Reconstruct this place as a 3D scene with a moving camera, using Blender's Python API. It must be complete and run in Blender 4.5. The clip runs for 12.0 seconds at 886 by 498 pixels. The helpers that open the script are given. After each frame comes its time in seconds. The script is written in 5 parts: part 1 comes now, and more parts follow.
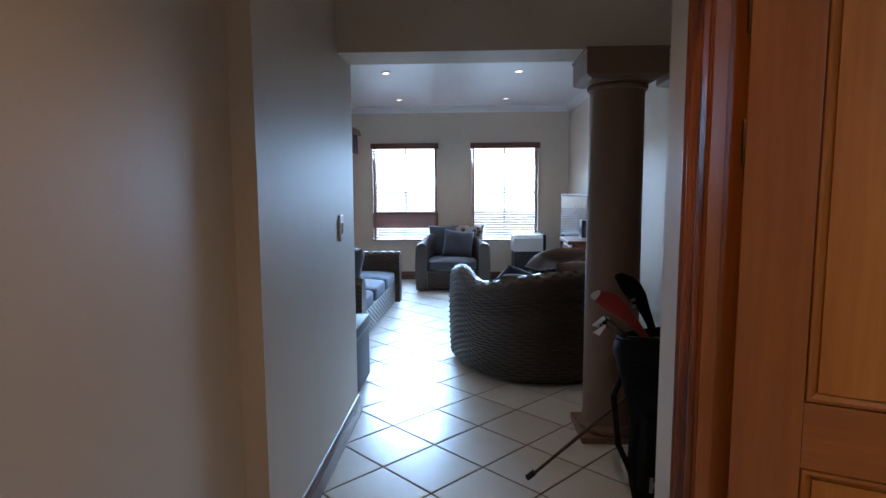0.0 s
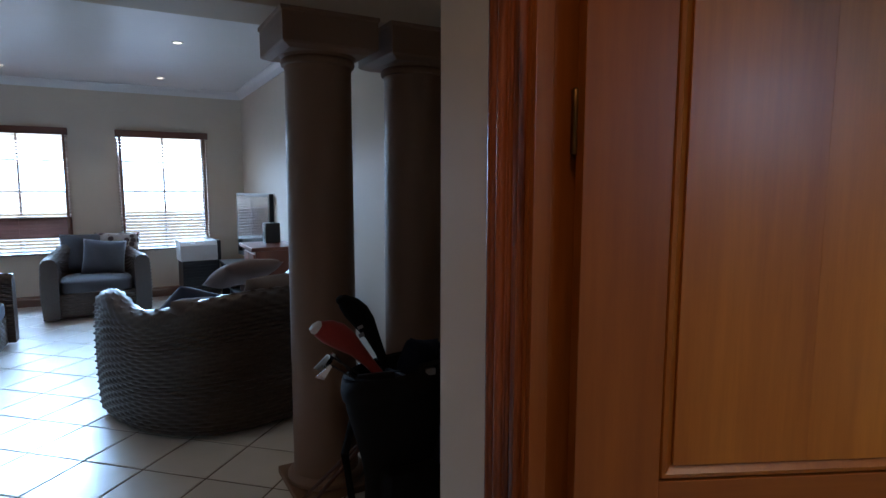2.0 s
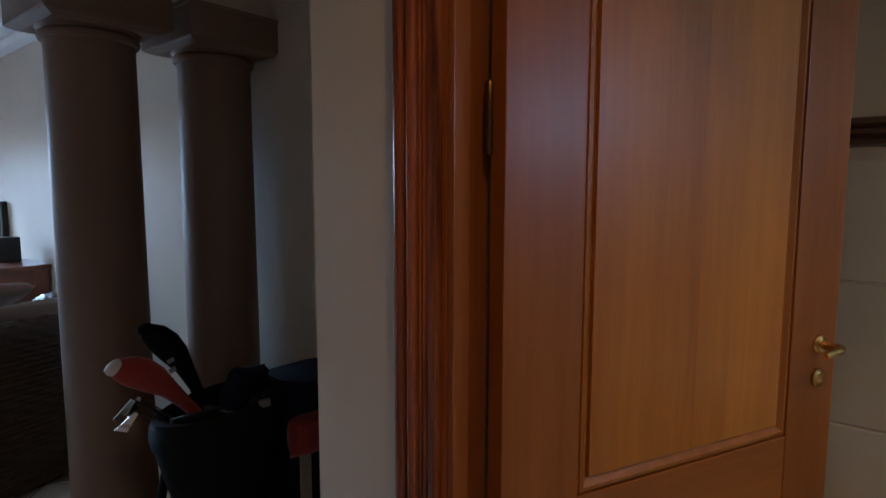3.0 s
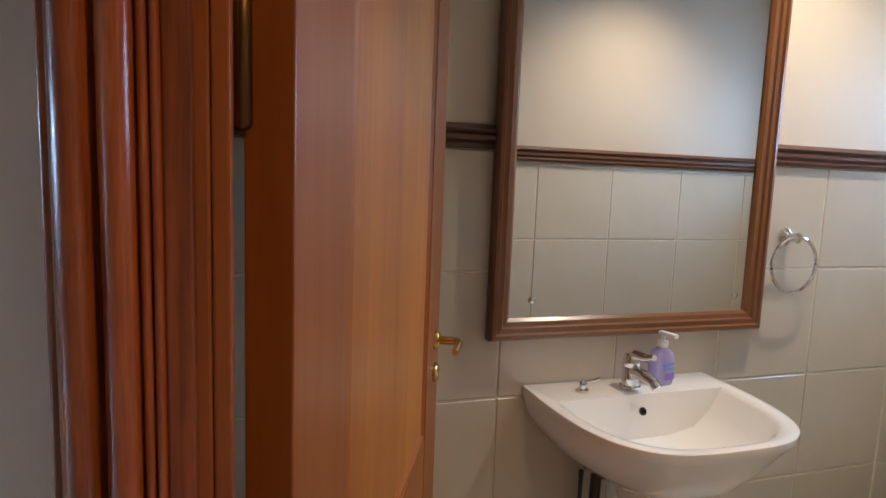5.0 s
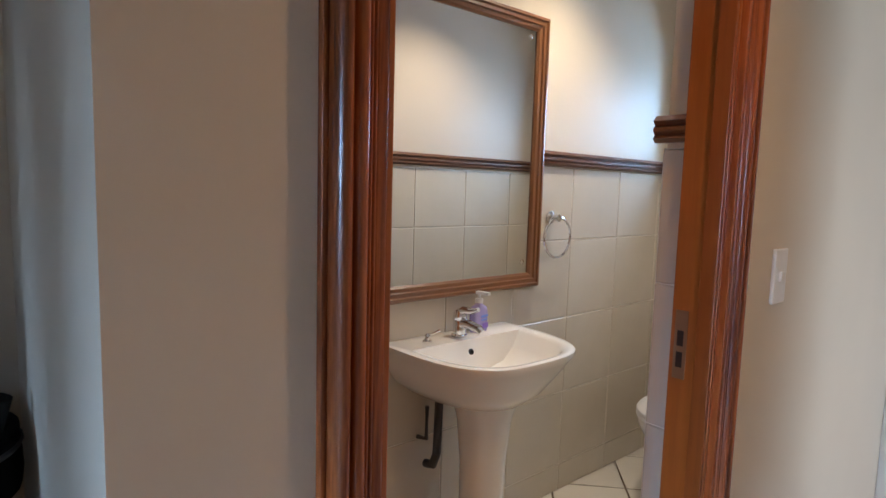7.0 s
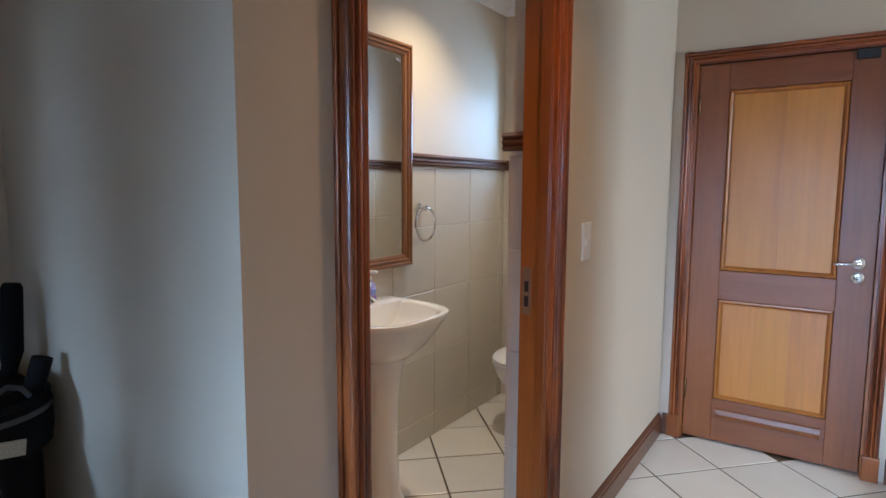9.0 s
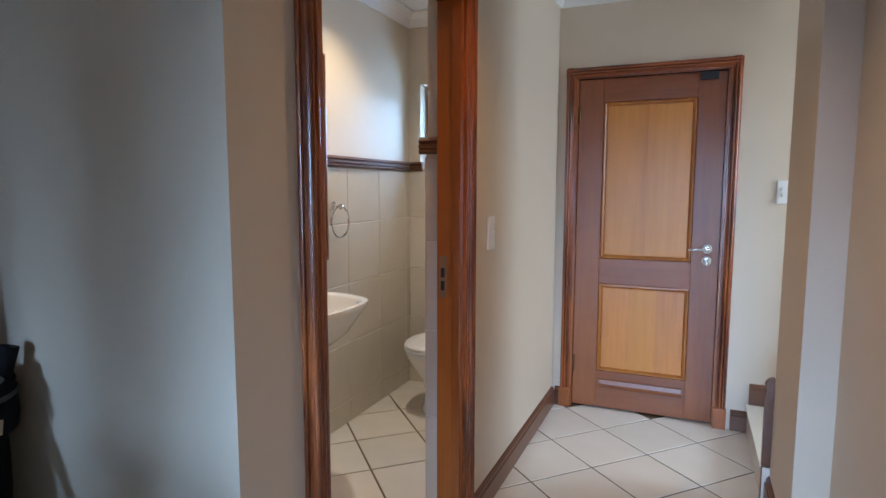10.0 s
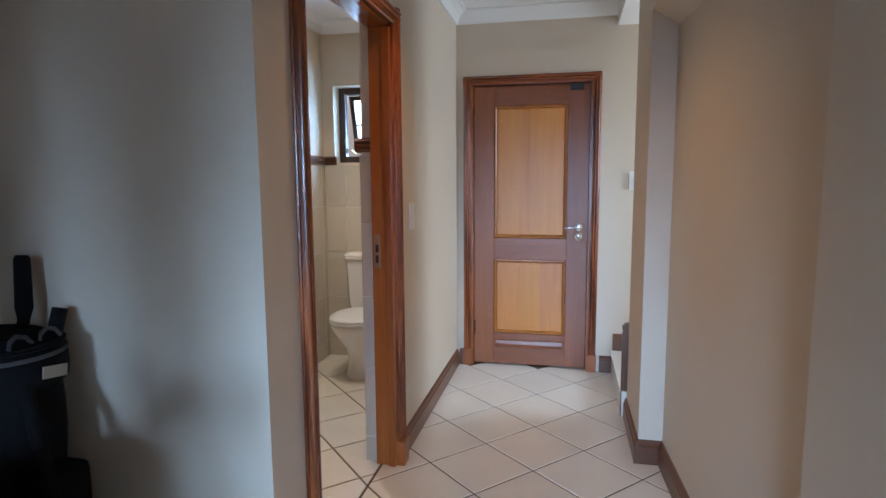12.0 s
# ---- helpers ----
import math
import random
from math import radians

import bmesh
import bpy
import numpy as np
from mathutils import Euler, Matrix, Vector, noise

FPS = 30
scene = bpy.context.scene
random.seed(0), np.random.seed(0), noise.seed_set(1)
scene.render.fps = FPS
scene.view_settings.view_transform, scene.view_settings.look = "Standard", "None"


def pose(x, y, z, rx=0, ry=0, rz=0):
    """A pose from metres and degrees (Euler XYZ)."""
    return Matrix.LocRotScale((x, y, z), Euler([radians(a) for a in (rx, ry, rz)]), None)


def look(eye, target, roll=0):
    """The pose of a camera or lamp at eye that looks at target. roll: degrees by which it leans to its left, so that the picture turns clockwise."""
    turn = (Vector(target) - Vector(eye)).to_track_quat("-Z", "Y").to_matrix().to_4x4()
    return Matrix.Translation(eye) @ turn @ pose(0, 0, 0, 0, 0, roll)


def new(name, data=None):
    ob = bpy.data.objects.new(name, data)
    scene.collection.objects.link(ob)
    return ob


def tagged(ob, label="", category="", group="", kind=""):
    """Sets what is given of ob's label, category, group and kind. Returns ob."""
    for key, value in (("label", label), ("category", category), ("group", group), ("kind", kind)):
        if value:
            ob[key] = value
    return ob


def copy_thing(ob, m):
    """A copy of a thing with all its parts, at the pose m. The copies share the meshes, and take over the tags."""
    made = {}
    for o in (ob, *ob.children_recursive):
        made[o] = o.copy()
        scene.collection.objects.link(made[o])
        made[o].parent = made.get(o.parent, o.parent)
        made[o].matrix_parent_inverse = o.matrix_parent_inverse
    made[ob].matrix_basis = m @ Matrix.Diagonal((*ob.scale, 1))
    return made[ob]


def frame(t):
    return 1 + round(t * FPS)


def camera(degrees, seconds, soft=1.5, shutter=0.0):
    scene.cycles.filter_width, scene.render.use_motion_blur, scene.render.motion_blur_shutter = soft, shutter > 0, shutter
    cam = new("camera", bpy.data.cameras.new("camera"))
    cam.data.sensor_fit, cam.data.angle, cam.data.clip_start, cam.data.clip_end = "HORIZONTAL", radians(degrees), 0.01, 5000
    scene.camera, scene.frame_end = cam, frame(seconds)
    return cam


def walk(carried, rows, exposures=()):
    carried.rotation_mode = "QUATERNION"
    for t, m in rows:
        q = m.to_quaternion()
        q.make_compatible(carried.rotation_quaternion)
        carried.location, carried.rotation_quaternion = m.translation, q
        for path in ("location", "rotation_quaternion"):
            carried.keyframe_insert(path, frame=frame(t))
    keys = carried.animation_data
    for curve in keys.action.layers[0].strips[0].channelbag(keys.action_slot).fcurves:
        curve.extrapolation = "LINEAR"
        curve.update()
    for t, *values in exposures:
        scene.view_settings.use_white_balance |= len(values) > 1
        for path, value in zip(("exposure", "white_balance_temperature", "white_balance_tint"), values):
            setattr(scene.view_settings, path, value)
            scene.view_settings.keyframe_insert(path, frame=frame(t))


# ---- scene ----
cam = camera(74.9, 12.0)
PATH = [
    (0, (-0.564, 1.076, 1.402), (-0.66, 3.062, 1.185), -0.3),
    (0.5, (-0.561, 1.259, 1.404), (-0.49, 3.246, 1.186), 0.0),
    (1, (-0.586, 1.429, 1.406), (-0.198, 3.379, 1.183), 0.0),
    (1.5, (-0.577, 1.582, 1.399), (0.104, 3.449, 1.177), 0.3),
    (2, (-0.569, 1.762, 1.401), (0.401, 3.497, 1.177), 0.1),
    (2.5, (-0.576, 1.886, 1.402), (0.638, 3.460, 1.183), 0.2),
    (3, (-0.626, 1.998, 1.396), (0.914, 3.252, 1.192), 0.1),
    (5, (-0.378, 2.467, 1.414), (1.522, 1.886, 1.182), 2.1),
    (5.5, (-0.374, 2.545, 1.402), (1.398, 1.645, 1.18), 2.1),
    (6, (-0.403, 2.627, 1.398), (1.264, 1.543, 1.18), 2.2),
    (6.5, (-0.477, 2.762, 1.394), (1.103, 1.554, 1.183), 2.1),
    (8.5, (-0.723, 3.213, 1.385), (0.541, 1.677, 1.173), 0.2),
    (9, (-0.754, 3.351, 1.393), (0.356, 1.701, 1.179), 0.3),
    (9.5, (-0.777, 3.457, 1.395), (0.182, 1.715, 1.186), 0.2),
    (10, (-0.785, 3.617, 1.384), (0.001, 1.79, 1.175), 0.1),
    (10.5, (-0.762, 3.769, 1.377), (-0.146, 1.878, 1.166), 0.0),
    (11, (-0.806, 3.912, 1.37), (-0.262, 1.999, 1.151), -0.2),
    (11.5, (-0.794, 4.072, 1.383), (-0.322, 2.143, 1.15), -0.0),
    (12, (-0.787, 4.181, 1.385), (-0.372, 2.239, 1.145), -0.4),
]
EXPOSURES = [(0.0, -0.8), (1.0, -0.9), (2.0, -1.2), (3.0, -1.05), (5.0, 0.0), (6.5, 0.08), (8.5, -0.08), (12.0, -0.05)]
walk(cam, [(t, look(eye, target, roll)) for t, eye, target, roll in PATH], EXPOSURES)

# ---------------------------------------------------------------- light
world = bpy.data.worlds.new("world")
scene.world = world
world.use_nodes = True
wn = world.node_tree.nodes
sky = wn.new("ShaderNodeTexSky")
sky.sky_type = "NISHITA"
sky.sun_disc = False
sky.sun_elevation = radians(50)
sky.sun_rotation = radians(200)
world.node_tree.links.new(sky.outputs[0], wn["Background"].inputs[0])
wn["Background"].inputs[1].default_value = 0.12
sun_data = bpy.data.lights.new("sun", "SUN")
sun_data.energy, sun_data.angle, sun_data.color = 5.0, radians(0.5), (1.0, 0.95, 0.88)
sun = new("sun", sun_data)
sun.matrix_world = look((0, 0, 20), (0 + 6 * math.sin(radians(20)), 6 * math.cos(radians(20)), 20 - 7.2))


def area_lamp(name, eye, target, sx, sy, watts, color, spread=180):
    data = bpy.data.lights.new(name, "AREA")
    data.spread = radians(spread)
    data.shape, data.size, data.size_y, data.energy, data.color = "RECTANGLE", sx, sy, watts, color
    ob = new(name, data)
    ob.matrix_world = look(eye, target)
    return ob


def spot_lamp(name, eye, watts, color, angle=95, blend=0.6):
    data = bpy.data.lights.new(name, "SPOT")
    data.energy, data.color, data.spot_size, data.spot_blend, data.shadow_soft_size = watts, color, radians(angle), blend, 0.02
    ob = new(name, data)
    ob.matrix_world = look(eye, (eye[0], eye[1] + 0.001, 0))
    return ob


DAY = (0.37, 0.62, 1.0)
WARM = (1.0, 0.68, 0.39)

# ---------------------------------------------------------------- materials
def nodes_of(name, rough=0.5, metal=0.0):
    m = bpy.data.materials.new(name)
    m.use_nodes = True
    nt = m.node_tree
    b = nt.nodes["Principled BSDF"]
    b.inputs["Roughness"].default_value = rough
    b.inputs["Metallic"].default_value = metal
    return m, nt, b


def coords(nt, kind="Object", scale=(1, 1, 1)):
    tc = nt.nodes.new("ShaderNodeTexCoord")
    mp = nt.nodes.new("ShaderNodeMapping")
    mp.inputs["Scale"].default_value = scale
    nt.links.new(tc.outputs[kind], mp.inputs[0])
    return mp.outputs[0]


def noise_node(nt, vec, scale, detail=4.0, rough=0.55):
    n = nt.nodes.new("ShaderNodeTexNoise")
    n.inputs["Scale"].default_value, n.inputs["Detail"].default_value, n.inputs["Roughness"].default_value = scale, detail, rough
    nt.links.new(vec, n.inputs["Vector"])
    return n.outputs["Fac"]


def ramp(nt, fac, stops):
    r = nt.nodes.new("ShaderNodeValToRGB")
    while len(r.color_ramp.elements) < len(stops):
        r.color_ramp.elements.new(0.5)
    for e, (p, c) in zip(r.color_ramp.elements, stops):
        e.position, e.color = p, (*c, 1)
    nt.links.new(fac, r.inputs[0])
    return r.outputs[0]


def mixed(nt, fac, a, b, mode="MIX"):
    n = nt.nodes.new("ShaderNodeMix")
    n.data_type, n.blend_type = "RGBA", mode
    for s, v in ((0, fac), (6, a), (7, b)):
        if hasattr(v, "links"):
            nt.links.new(v, n.inputs[s])
        else:
            n.inputs[s].default_value = v if s == 0 else (*v, 1)
    return n.outputs[2]


def bump(nt, b, height, strength, distance=0.01):
    n = nt.nodes.new("ShaderNodeBump")
    n.inputs["Strength"].default_value, n.inputs["Distance"].default_value = strength, distance
    nt.links.new(height, n.inputs["Height"])
    nt.links.new(n.outputs[0], b.inputs["Normal"])


def shade(c, f):
    return tuple(min(1.0, v * f) for v in c)


def paint(name, c, rough=0.55, grain=0.04, relief=0.15):
    """Painted plaster: slight roller grain, faint broad unevenness."""
    m, nt, b = nodes_of(name, rough)
    v = coords(nt)
    broad = noise_node(nt, v, 1.1, 3)
    col = ramp(nt, broad, [(0.3, shade(c, 1 - grain)), (0.7, shade(c, 1 + grain))])
    nt.links.new(col, b.inputs["Base Color"])
    bump(nt, b, noise_node(nt, v, 90, 3), relief, 0.002)
    return m


def wood(name, dark, light, rough=0.32, along="z", streak=14, coat=0.25, edge=(0.3, 0.7)):
    """Varnished hardwood with long streaks along one axis."""
    m, nt, b = nodes_of(name, rough)
    k = {"x": (0.06, 1, 1), "y": (1, 0.06, 1), "z": (1, 1, 0.06)}[along]
    v = coords(nt, "Object", k)
    info = nt.nodes.new("ShaderNodeObjectInfo")
    add = nt.nodes.new("ShaderNodeVectorMath")
    add.operation = "ADD"
    sc = nt.nodes.new("ShaderNodeVectorMath")
    sc.operation = "SCALE"
    sc.inputs["Scale"].default_value = 7.0
    sc.inputs[0].default_value = (1, 0.6, 0.3)
    nt.links.new(info.outputs["Random"], sc.inputs["Scale"])
    nt.links.new(v, add.inputs[0])
    nt.links.new(sc.outputs[0], add.inputs[1])
    v = add.outputs[0]
    big = noise_node(nt, v, streak * 0.35, 3)
    big.node.inputs["Distortion"].default_value = 0.9
    fine = noise_node(nt, v, streak * 5, 5, 0.65)
    c1 = ramp(nt, big, [(edge[0], dark), (edge[1], light)])
    c2 = ramp(nt, fine, [(0.35, shade(dark, 0.8)), (0.65, light)])
    col = mixed(nt, 0.28, c1, c2)
    nt.links.new(col, b.inputs["Base Color"])
    b.inputs["Coat Weight"].default_value = coat
    b.inputs["Coat Roughness"].default_value = 0.22
    bump(nt, b, fine, 0.12, 0.002)
    return m


def plain(name, c, rough=0.5, metal=0.0, vary=0.06, scale=8.0, relief=0.0, coat=0.0):
    m, nt, b = nodes_of(name, rough, metal)
    v = coords(nt)
    n = noise_node(nt, v, scale, 4)
    nt.links.new(ramp(nt, n, [(0.3, shade(c, 1 - vary)), (0.7, shade(c, 1 + vary))]), b.inputs["Base Color"])
    if relief:
        bump(nt, b, noise_node(nt, v, scale * 12, 3), relief, 0.003)
    b.inputs["Coat Weight"].default_value = coat
    return m


def tile_material(name, lo, hi, rough, cloud=5.0):
    """Glazed ceramic, mottled, each piece a shade of its own."""
    m, nt, b = nodes_of(name, rough)
    v = coords(nt, "Generated")
    info = nt.nodes.new("ShaderNodeObjectInfo")
    geo = nt.nodes.new("ShaderNodeTexCoord")
    n = noise_node(nt, geo.outputs["Object"], cloud, 5, 0.6)
    col = ramp(nt, n, [(0.3, lo), (0.7, hi)])
    tint = ramp(nt, info.outputs["Random"], [(0.0, (0.96, 0.96, 0.96)), (1.0, (1.02, 1.02, 1.02))])
    nt.links.new(mixed(nt, 1.0, col, tint, "MULTIPLY"), b.inputs["Base Color"])
    r = nt.nodes.new("ShaderNodeMapRange")
    r.inputs["To Min"].default_value, r.inputs["To Max"].default_value = rough * 0.92, rough * 1.1
    nt.links.new(n, r.inputs["Value"])
    nt.links.new(r.outputs[0], b.inputs["Roughness"])
    b.inputs["Coat Weight"].default_value = 0.35
    b.inputs["Coat Roughness"].default_value = 0.16
    bump(nt, b, noise_node(nt, geo.outputs["Object"], 6, 1), 0.012, 0.002)
    return m


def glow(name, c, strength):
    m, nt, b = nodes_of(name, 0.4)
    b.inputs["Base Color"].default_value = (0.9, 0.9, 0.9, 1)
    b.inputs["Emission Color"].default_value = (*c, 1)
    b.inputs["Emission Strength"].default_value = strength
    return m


WALL = paint("wall_paint", (0.64, 0.54, 0.43), 0.5)
WALL_BATH = paint("bath_wall_paint", (0.68, 0.59, 0.46), 0.45)
CEIL = paint("ceiling_paint", (0.86, 0.86, 0.86), 0.35, 0.02)
COLUMN = paint("column_plaster", (0.22, 0.128, 0.082), 0.5, 0.06, 0.25)
FRAME_WOOD = wood("frame_wood", (0.075, 0.013, 0.003), (0.40, 0.098, 0.022), 0.22, "z", 60, 0.35, (0.40, 0.62))
FRAME_WOOD_H = wood("frame_wood_level", (0.075, 0.013, 0.003), (0.40, 0.098, 0.022), 0.22, "x", 60, 0.35, (0.40, 0.62))
FRAME_WOOD_Y = wood("frame_wood_deep", (0.075, 0.013, 0.003), (0.40, 0.098, 0.022), 0.22, "y", 60, 0.35, (0.40, 0.62))
JAMB_WOOD = wood("jamb_wood", (0.23, 0.056, 0.010), (0.40, 0.115, 0.021), 0.3, "z", 14, 0.2)
STILE = wood("stile_wood", (0.18, 0.044, 0.008), (0.33, 0.095, 0.017), 0.4, "z", 12, 0.1)
RAIL = wood("rail_wood", (0.17, 0.041, 0.008), (0.31, 0.088, 0.017), 0.4, "x", 12, 0.1)
OPEN_STILE = wood("open_door_stile", (0.27, 0.074, 0.011), (0.45, 0.14, 0.021), 0.4, "z", 9, 0.1)
OPEN_RAIL = wood("open_door_rail", (0.27, 0.074, 0.011), (0.45, 0.14, 0.021), 0.4, "x", 9, 0.1)
MOULD = wood("panel_moulding_wood", (0.30, 0.085, 0.012), (0.46, 0.15, 0.020), 0.35, "z", 20, 0.15)
PANEL = wood("panel_wood", (0.48, 0.165, 0.016), (0.63, 0.245, 0.030), 0.42, "z", 9, 0.08)
PANEL_DARK = wood("panel_wood_dark", (0.38, 0.115, 0.015), (0.60, 0.215, 0.032), 0.38, "z", 11, 0.12, (0.36, 0.62))
SKIRT_X = wood("skirting_wood_x", (0.075, 0.027, 0.013), (0.16, 0.06, 0.028), 0.35, "x", 12)
SKIRT_Y = wood("skirting_wood_y", (0.075, 0.027, 0.013), (0.16, 0.06, 0.028), 0.35, "y", 12)
RAIL_DARK_X = wood("dado_wood_x", (0.075, 0.031, 0.018), (0.155, 0.066, 0.036), 0.3, "x", 12)
RAIL_DARK_Y = wood("dado_wood_y", (0.075, 0.031, 0.018), (0.155, 0.066, 0.036), 0.3, "y", 12)
FLOOR_TILE = tile_material("floor_tile_glaze", (0.775, 0.73, 0.655), (0.82, 0.775, 0.70), 0.25)
WALL_TILE = tile_material("wall_tile_glaze", (0.60, 0.54, 0.45), (0.65, 0.59, 0.50), 0.24, 3)
GROUT = plain("grout", (0.12, 0.078, 0.045), 0.85, vary=0.2, scale=20)
GROUT_WALL = plain("wall_grout", (0.76, 0.72, 0.64), 0.8, vary=0.08, scale=20)
CERAMIC = plain("white_ceramic", (0.88, 0.87, 0.85), 0.08, vary=0.01, coat=0.6)
CHROME = plain("chrome", (0.75, 0.75, 0.76), 0.12, 1.0, 0.02)
BRONZE = plain("dark_bronze", (0.16, 0.085, 0.035), 0.35, 0.9, 0.1)
BRASS = plain("brass", (0.62, 0.42, 0.16), 0.22, 1.0, 0.05)
WHITE_PLASTIC = plain("white_plastic", (0.80, 0.80, 0.80), 0.3, vary=0.02)
BLACK_PLASTIC = plain("black_plastic", (0.012, 0.012, 0.013), 0.35, vary=0.1)

# ---------------------------------------------------------------- mesh helpers
def box(bm, x0, x1, y0, y1, z0, z1, bevel=0.0):
    v = [bm.verts.new((x, y, z)) for z in (z0, z1) for y in (y0, y1) for x in (x0, x1)]
    fs = [bm.faces.new([v[i] for i in q]) for q in ((0, 2, 3, 1), (4, 5, 7, 6), (0, 1, 5, 4), (2, 6, 7, 3), (0, 4, 6, 2), (1, 3, 7, 5))]
    if bevel:
        bmesh.ops.bevel(bm, geom=list({e for f in fs for e in f.edges}), offset=bevel, segments=2, profile=0.6, affect="EDGES")
    return bm


def boxes(*specs, bevel=0.0):
    bm = bmesh.new()
    for s in specs:
        box(bm, *s, bevel=bevel)
    return bm


def lathe(profile, n=32, close=True):
    """A body of revolution about z from (radius, height) pairs."""
    bm = bmesh.new()
    rings = []
    for r, z in profile:
        rings.append([bm.verts.new((r * math.cos(2 * math.pi * i / n), r * math.sin(2 * math.pi * i / n), z)) for i in range(n)])
    for a, b in zip(rings, rings[1:]):
        for i in range(n):
            bm.faces.new((a[i], a[(i + 1) % n], b[(i + 1) % n], b[i]))
    if close:
        bm.faces.new(list(reversed(rings[0])))
        bm.faces.new(rings[-1])
    return bm


def loft(rings, caps=True, closed=True):
    """A skin over rings of equal point count."""
    bm = bmesh.new()
    vs = [[bm.verts.new(p) for p in ring] for ring in rings]
    n = len(vs[0])
    for a, b in zip(vs, vs[1:]):
        for i in range(n if closed else n - 1):
            bm.faces.new((a[i], a[(i + 1) % n], b[(i + 1) % n], b[i]))
    if caps and closed:
        bm.faces.new(list(reversed(vs[0])))
        bm.faces.new(vs[-1])
    bmesh.ops.recalc_face_normals(bm, faces=bm.faces)
    return bm


def tube(points, radius, n=10, taper=None):
    """A round bar along a line of points."""
    pts = [Vector(p) for p in points]
    rings = []
    up = Vector((0, 0, 1))
    for i, p in enumerate(pts):
        d = (pts[min(i + 1, len(pts) - 1)] - pts[max(i - 1, 0)]).normalized()
        side = d.cross(up)
        if side.length < 0.05:
            side = d.cross(Vector((0, 1, 0)))
        side.normalize()
        other = side.cross(d)
        r = radius if taper is None else radius * taper[i]
        rings.append([p + r * (math.cos(2 * math.pi * k / n) * side + math.sin(2 * math.pi * k / n) * other) for k in range(n)])
    return loft(rings)


def extrude_profile(profile, a, b, to_world):
    """A moulding: profile pairs (out, up) carried from a to b along its run; to_world(run, out, up)."""
    return loft([[to_world(t, o, u) for o, u in profile] for t in (a, b)])


def merge(*bms):
    out = bmesh.new()
    for b in bms:
        me = bpy.data.meshes.new("tmp")
        b.to_mesh(me)
        out.from_mesh(me)
        bpy.data.meshes.remove(me)
        b.free()
    return out


def moved(bm, m):
    bmesh.ops.transform(bm, matrix=m, verts=bm.verts)
    return bm


def finish(ob, smooth=False, angle=40):
    if smooth:
        for p in ob.data.polygons:
            p.use_smooth = True
        if angle < 180:
            ob.data.set_sharp_from_angle(angle=radians(angle))
    return ob


def part(name, bm, material, parent=None, label="", smooth=False, angle=40):
    """Links a bmesh as one mesh object, under a thing or a part."""
    me = bpy.data.meshes.new(name)
    bmesh.ops.recalc_face_normals(bm, faces=bm.faces)
    bm.to_mesh(me)
    bm.free()
    me.materials.append(material)
    ob = new(name, me)
    finish(ob, smooth, angle)
    if parent is not None:
        ob.parent = parent
    if label:
        tagged(ob, label)
    return ob


def thing(name, m, label, category, group="", kind=""):
    ob = new(name)
    ob.empty_display_size = 0.1
    ob.matrix_world = m
    return tagged(ob, label, category, group, kind)


def structure(name, bm, material, label, category, smooth=False):
    return tagged(part(name, bm, material, None, "", smooth), label, category, "", "structure")


# ---------------------------------------------------------------- the plan
XR = 0.0            # passage wall beside the washroom
WT = 0.15           # its thickness
Y_END = 0.0         # wall with the closed door
Y_CORNER = 2.79     # where that wall turns into the living space
XB = 1.045          # washroom wall with the mirror
YB0, YB1 = -0.03, 2.61
D0, D1 = 1.618, 2.500    # washroom door opening
DH = 2.06
X_NIB, X_REC, X_REC2, X_LEFT = -1.150, -1.262, -1.345, -1.262
Y_STAIR, Y_NIB, Y_STEP, Y_LEND = 0.80, 1.35, 2.95, 4.50
BEAM0, BEAM1, BEAM_Z = 4.16, 4.46, 2.095
LX0, LX1, LY1 = -2.36, 0.87, 9.70
CH = 2.55
WIN = ((-2.02, -1.06), (-0.55, 0.425))
WZ0, WZ1 = 0.585, 2.02
EX0, EX1 = -0.935, -0.125    # closed door leaf
LEAF_H = 2.035

# floor slab, grout coloured, with the tiles proud of it
structure("floor", boxes((-4.5, 2.2, -1.6, LY1 + 0.3, -0.2, -0.004)), GROUT, "brown-grouted bed under cream ceramic floor tiles", "floor")

structure("wall_east", boxes(
    (XR, XR + WT, Y_END - 0.2, D0 - 0.03, 0, CH), (XR, XR + WT, D1 + 0.03, Y_CORNER, 0, CH), (XR, XR + WT, D0 - 0.03, D1 + 0.03, DH + 0.03, CH)),
    WALL, "cream painted plaster wall with a doorway through it", "wall")
structure("wall_washroom_north", boxes((XR + WT, 1.25, YB1, Y_CORNER, 0, CH)), WALL, "cream painted plaster wall behind the golf bag", "wall")
structure("wall_washroom_mirror", boxes((XB, 1.25, YB0 - 0.2, YB1, 0, CH)), WALL_BATH, "cream painted washroom wall above tiles", "wall")
WX0, WX1, WW0, WW1 = 0.42, 0.955, 1.515, 2.085
structure("wall_washroom_window", boxes(
    (XR + WT, WX0, YB0 - 0.25, YB0, 0, CH), (WX1, XB, YB0 - 0.25, YB0, 0, CH), (WX0, WX1, YB0 - 0.25, YB0, 0, WW0), (WX0, WX1, YB0 - 0.25, YB0, WW1, CH)),
    WALL_BATH, "yellowish cream washroom wall with a small window", "wall")
structure("wall_end", boxes(
    (-2.6, EX0 - 0.035, Y_END - 0.2, Y_END, 0, CH), (EX1 + 0.035, XR, Y_END - 0.2, Y_END, 0, CH), (EX0 - 0.035, EX1 + 0.035, Y_END - 0.2, Y_END, LEAF_H + 0.03, CH)),
    WALL, "pale painted plaster wall round the closed door", "wall")
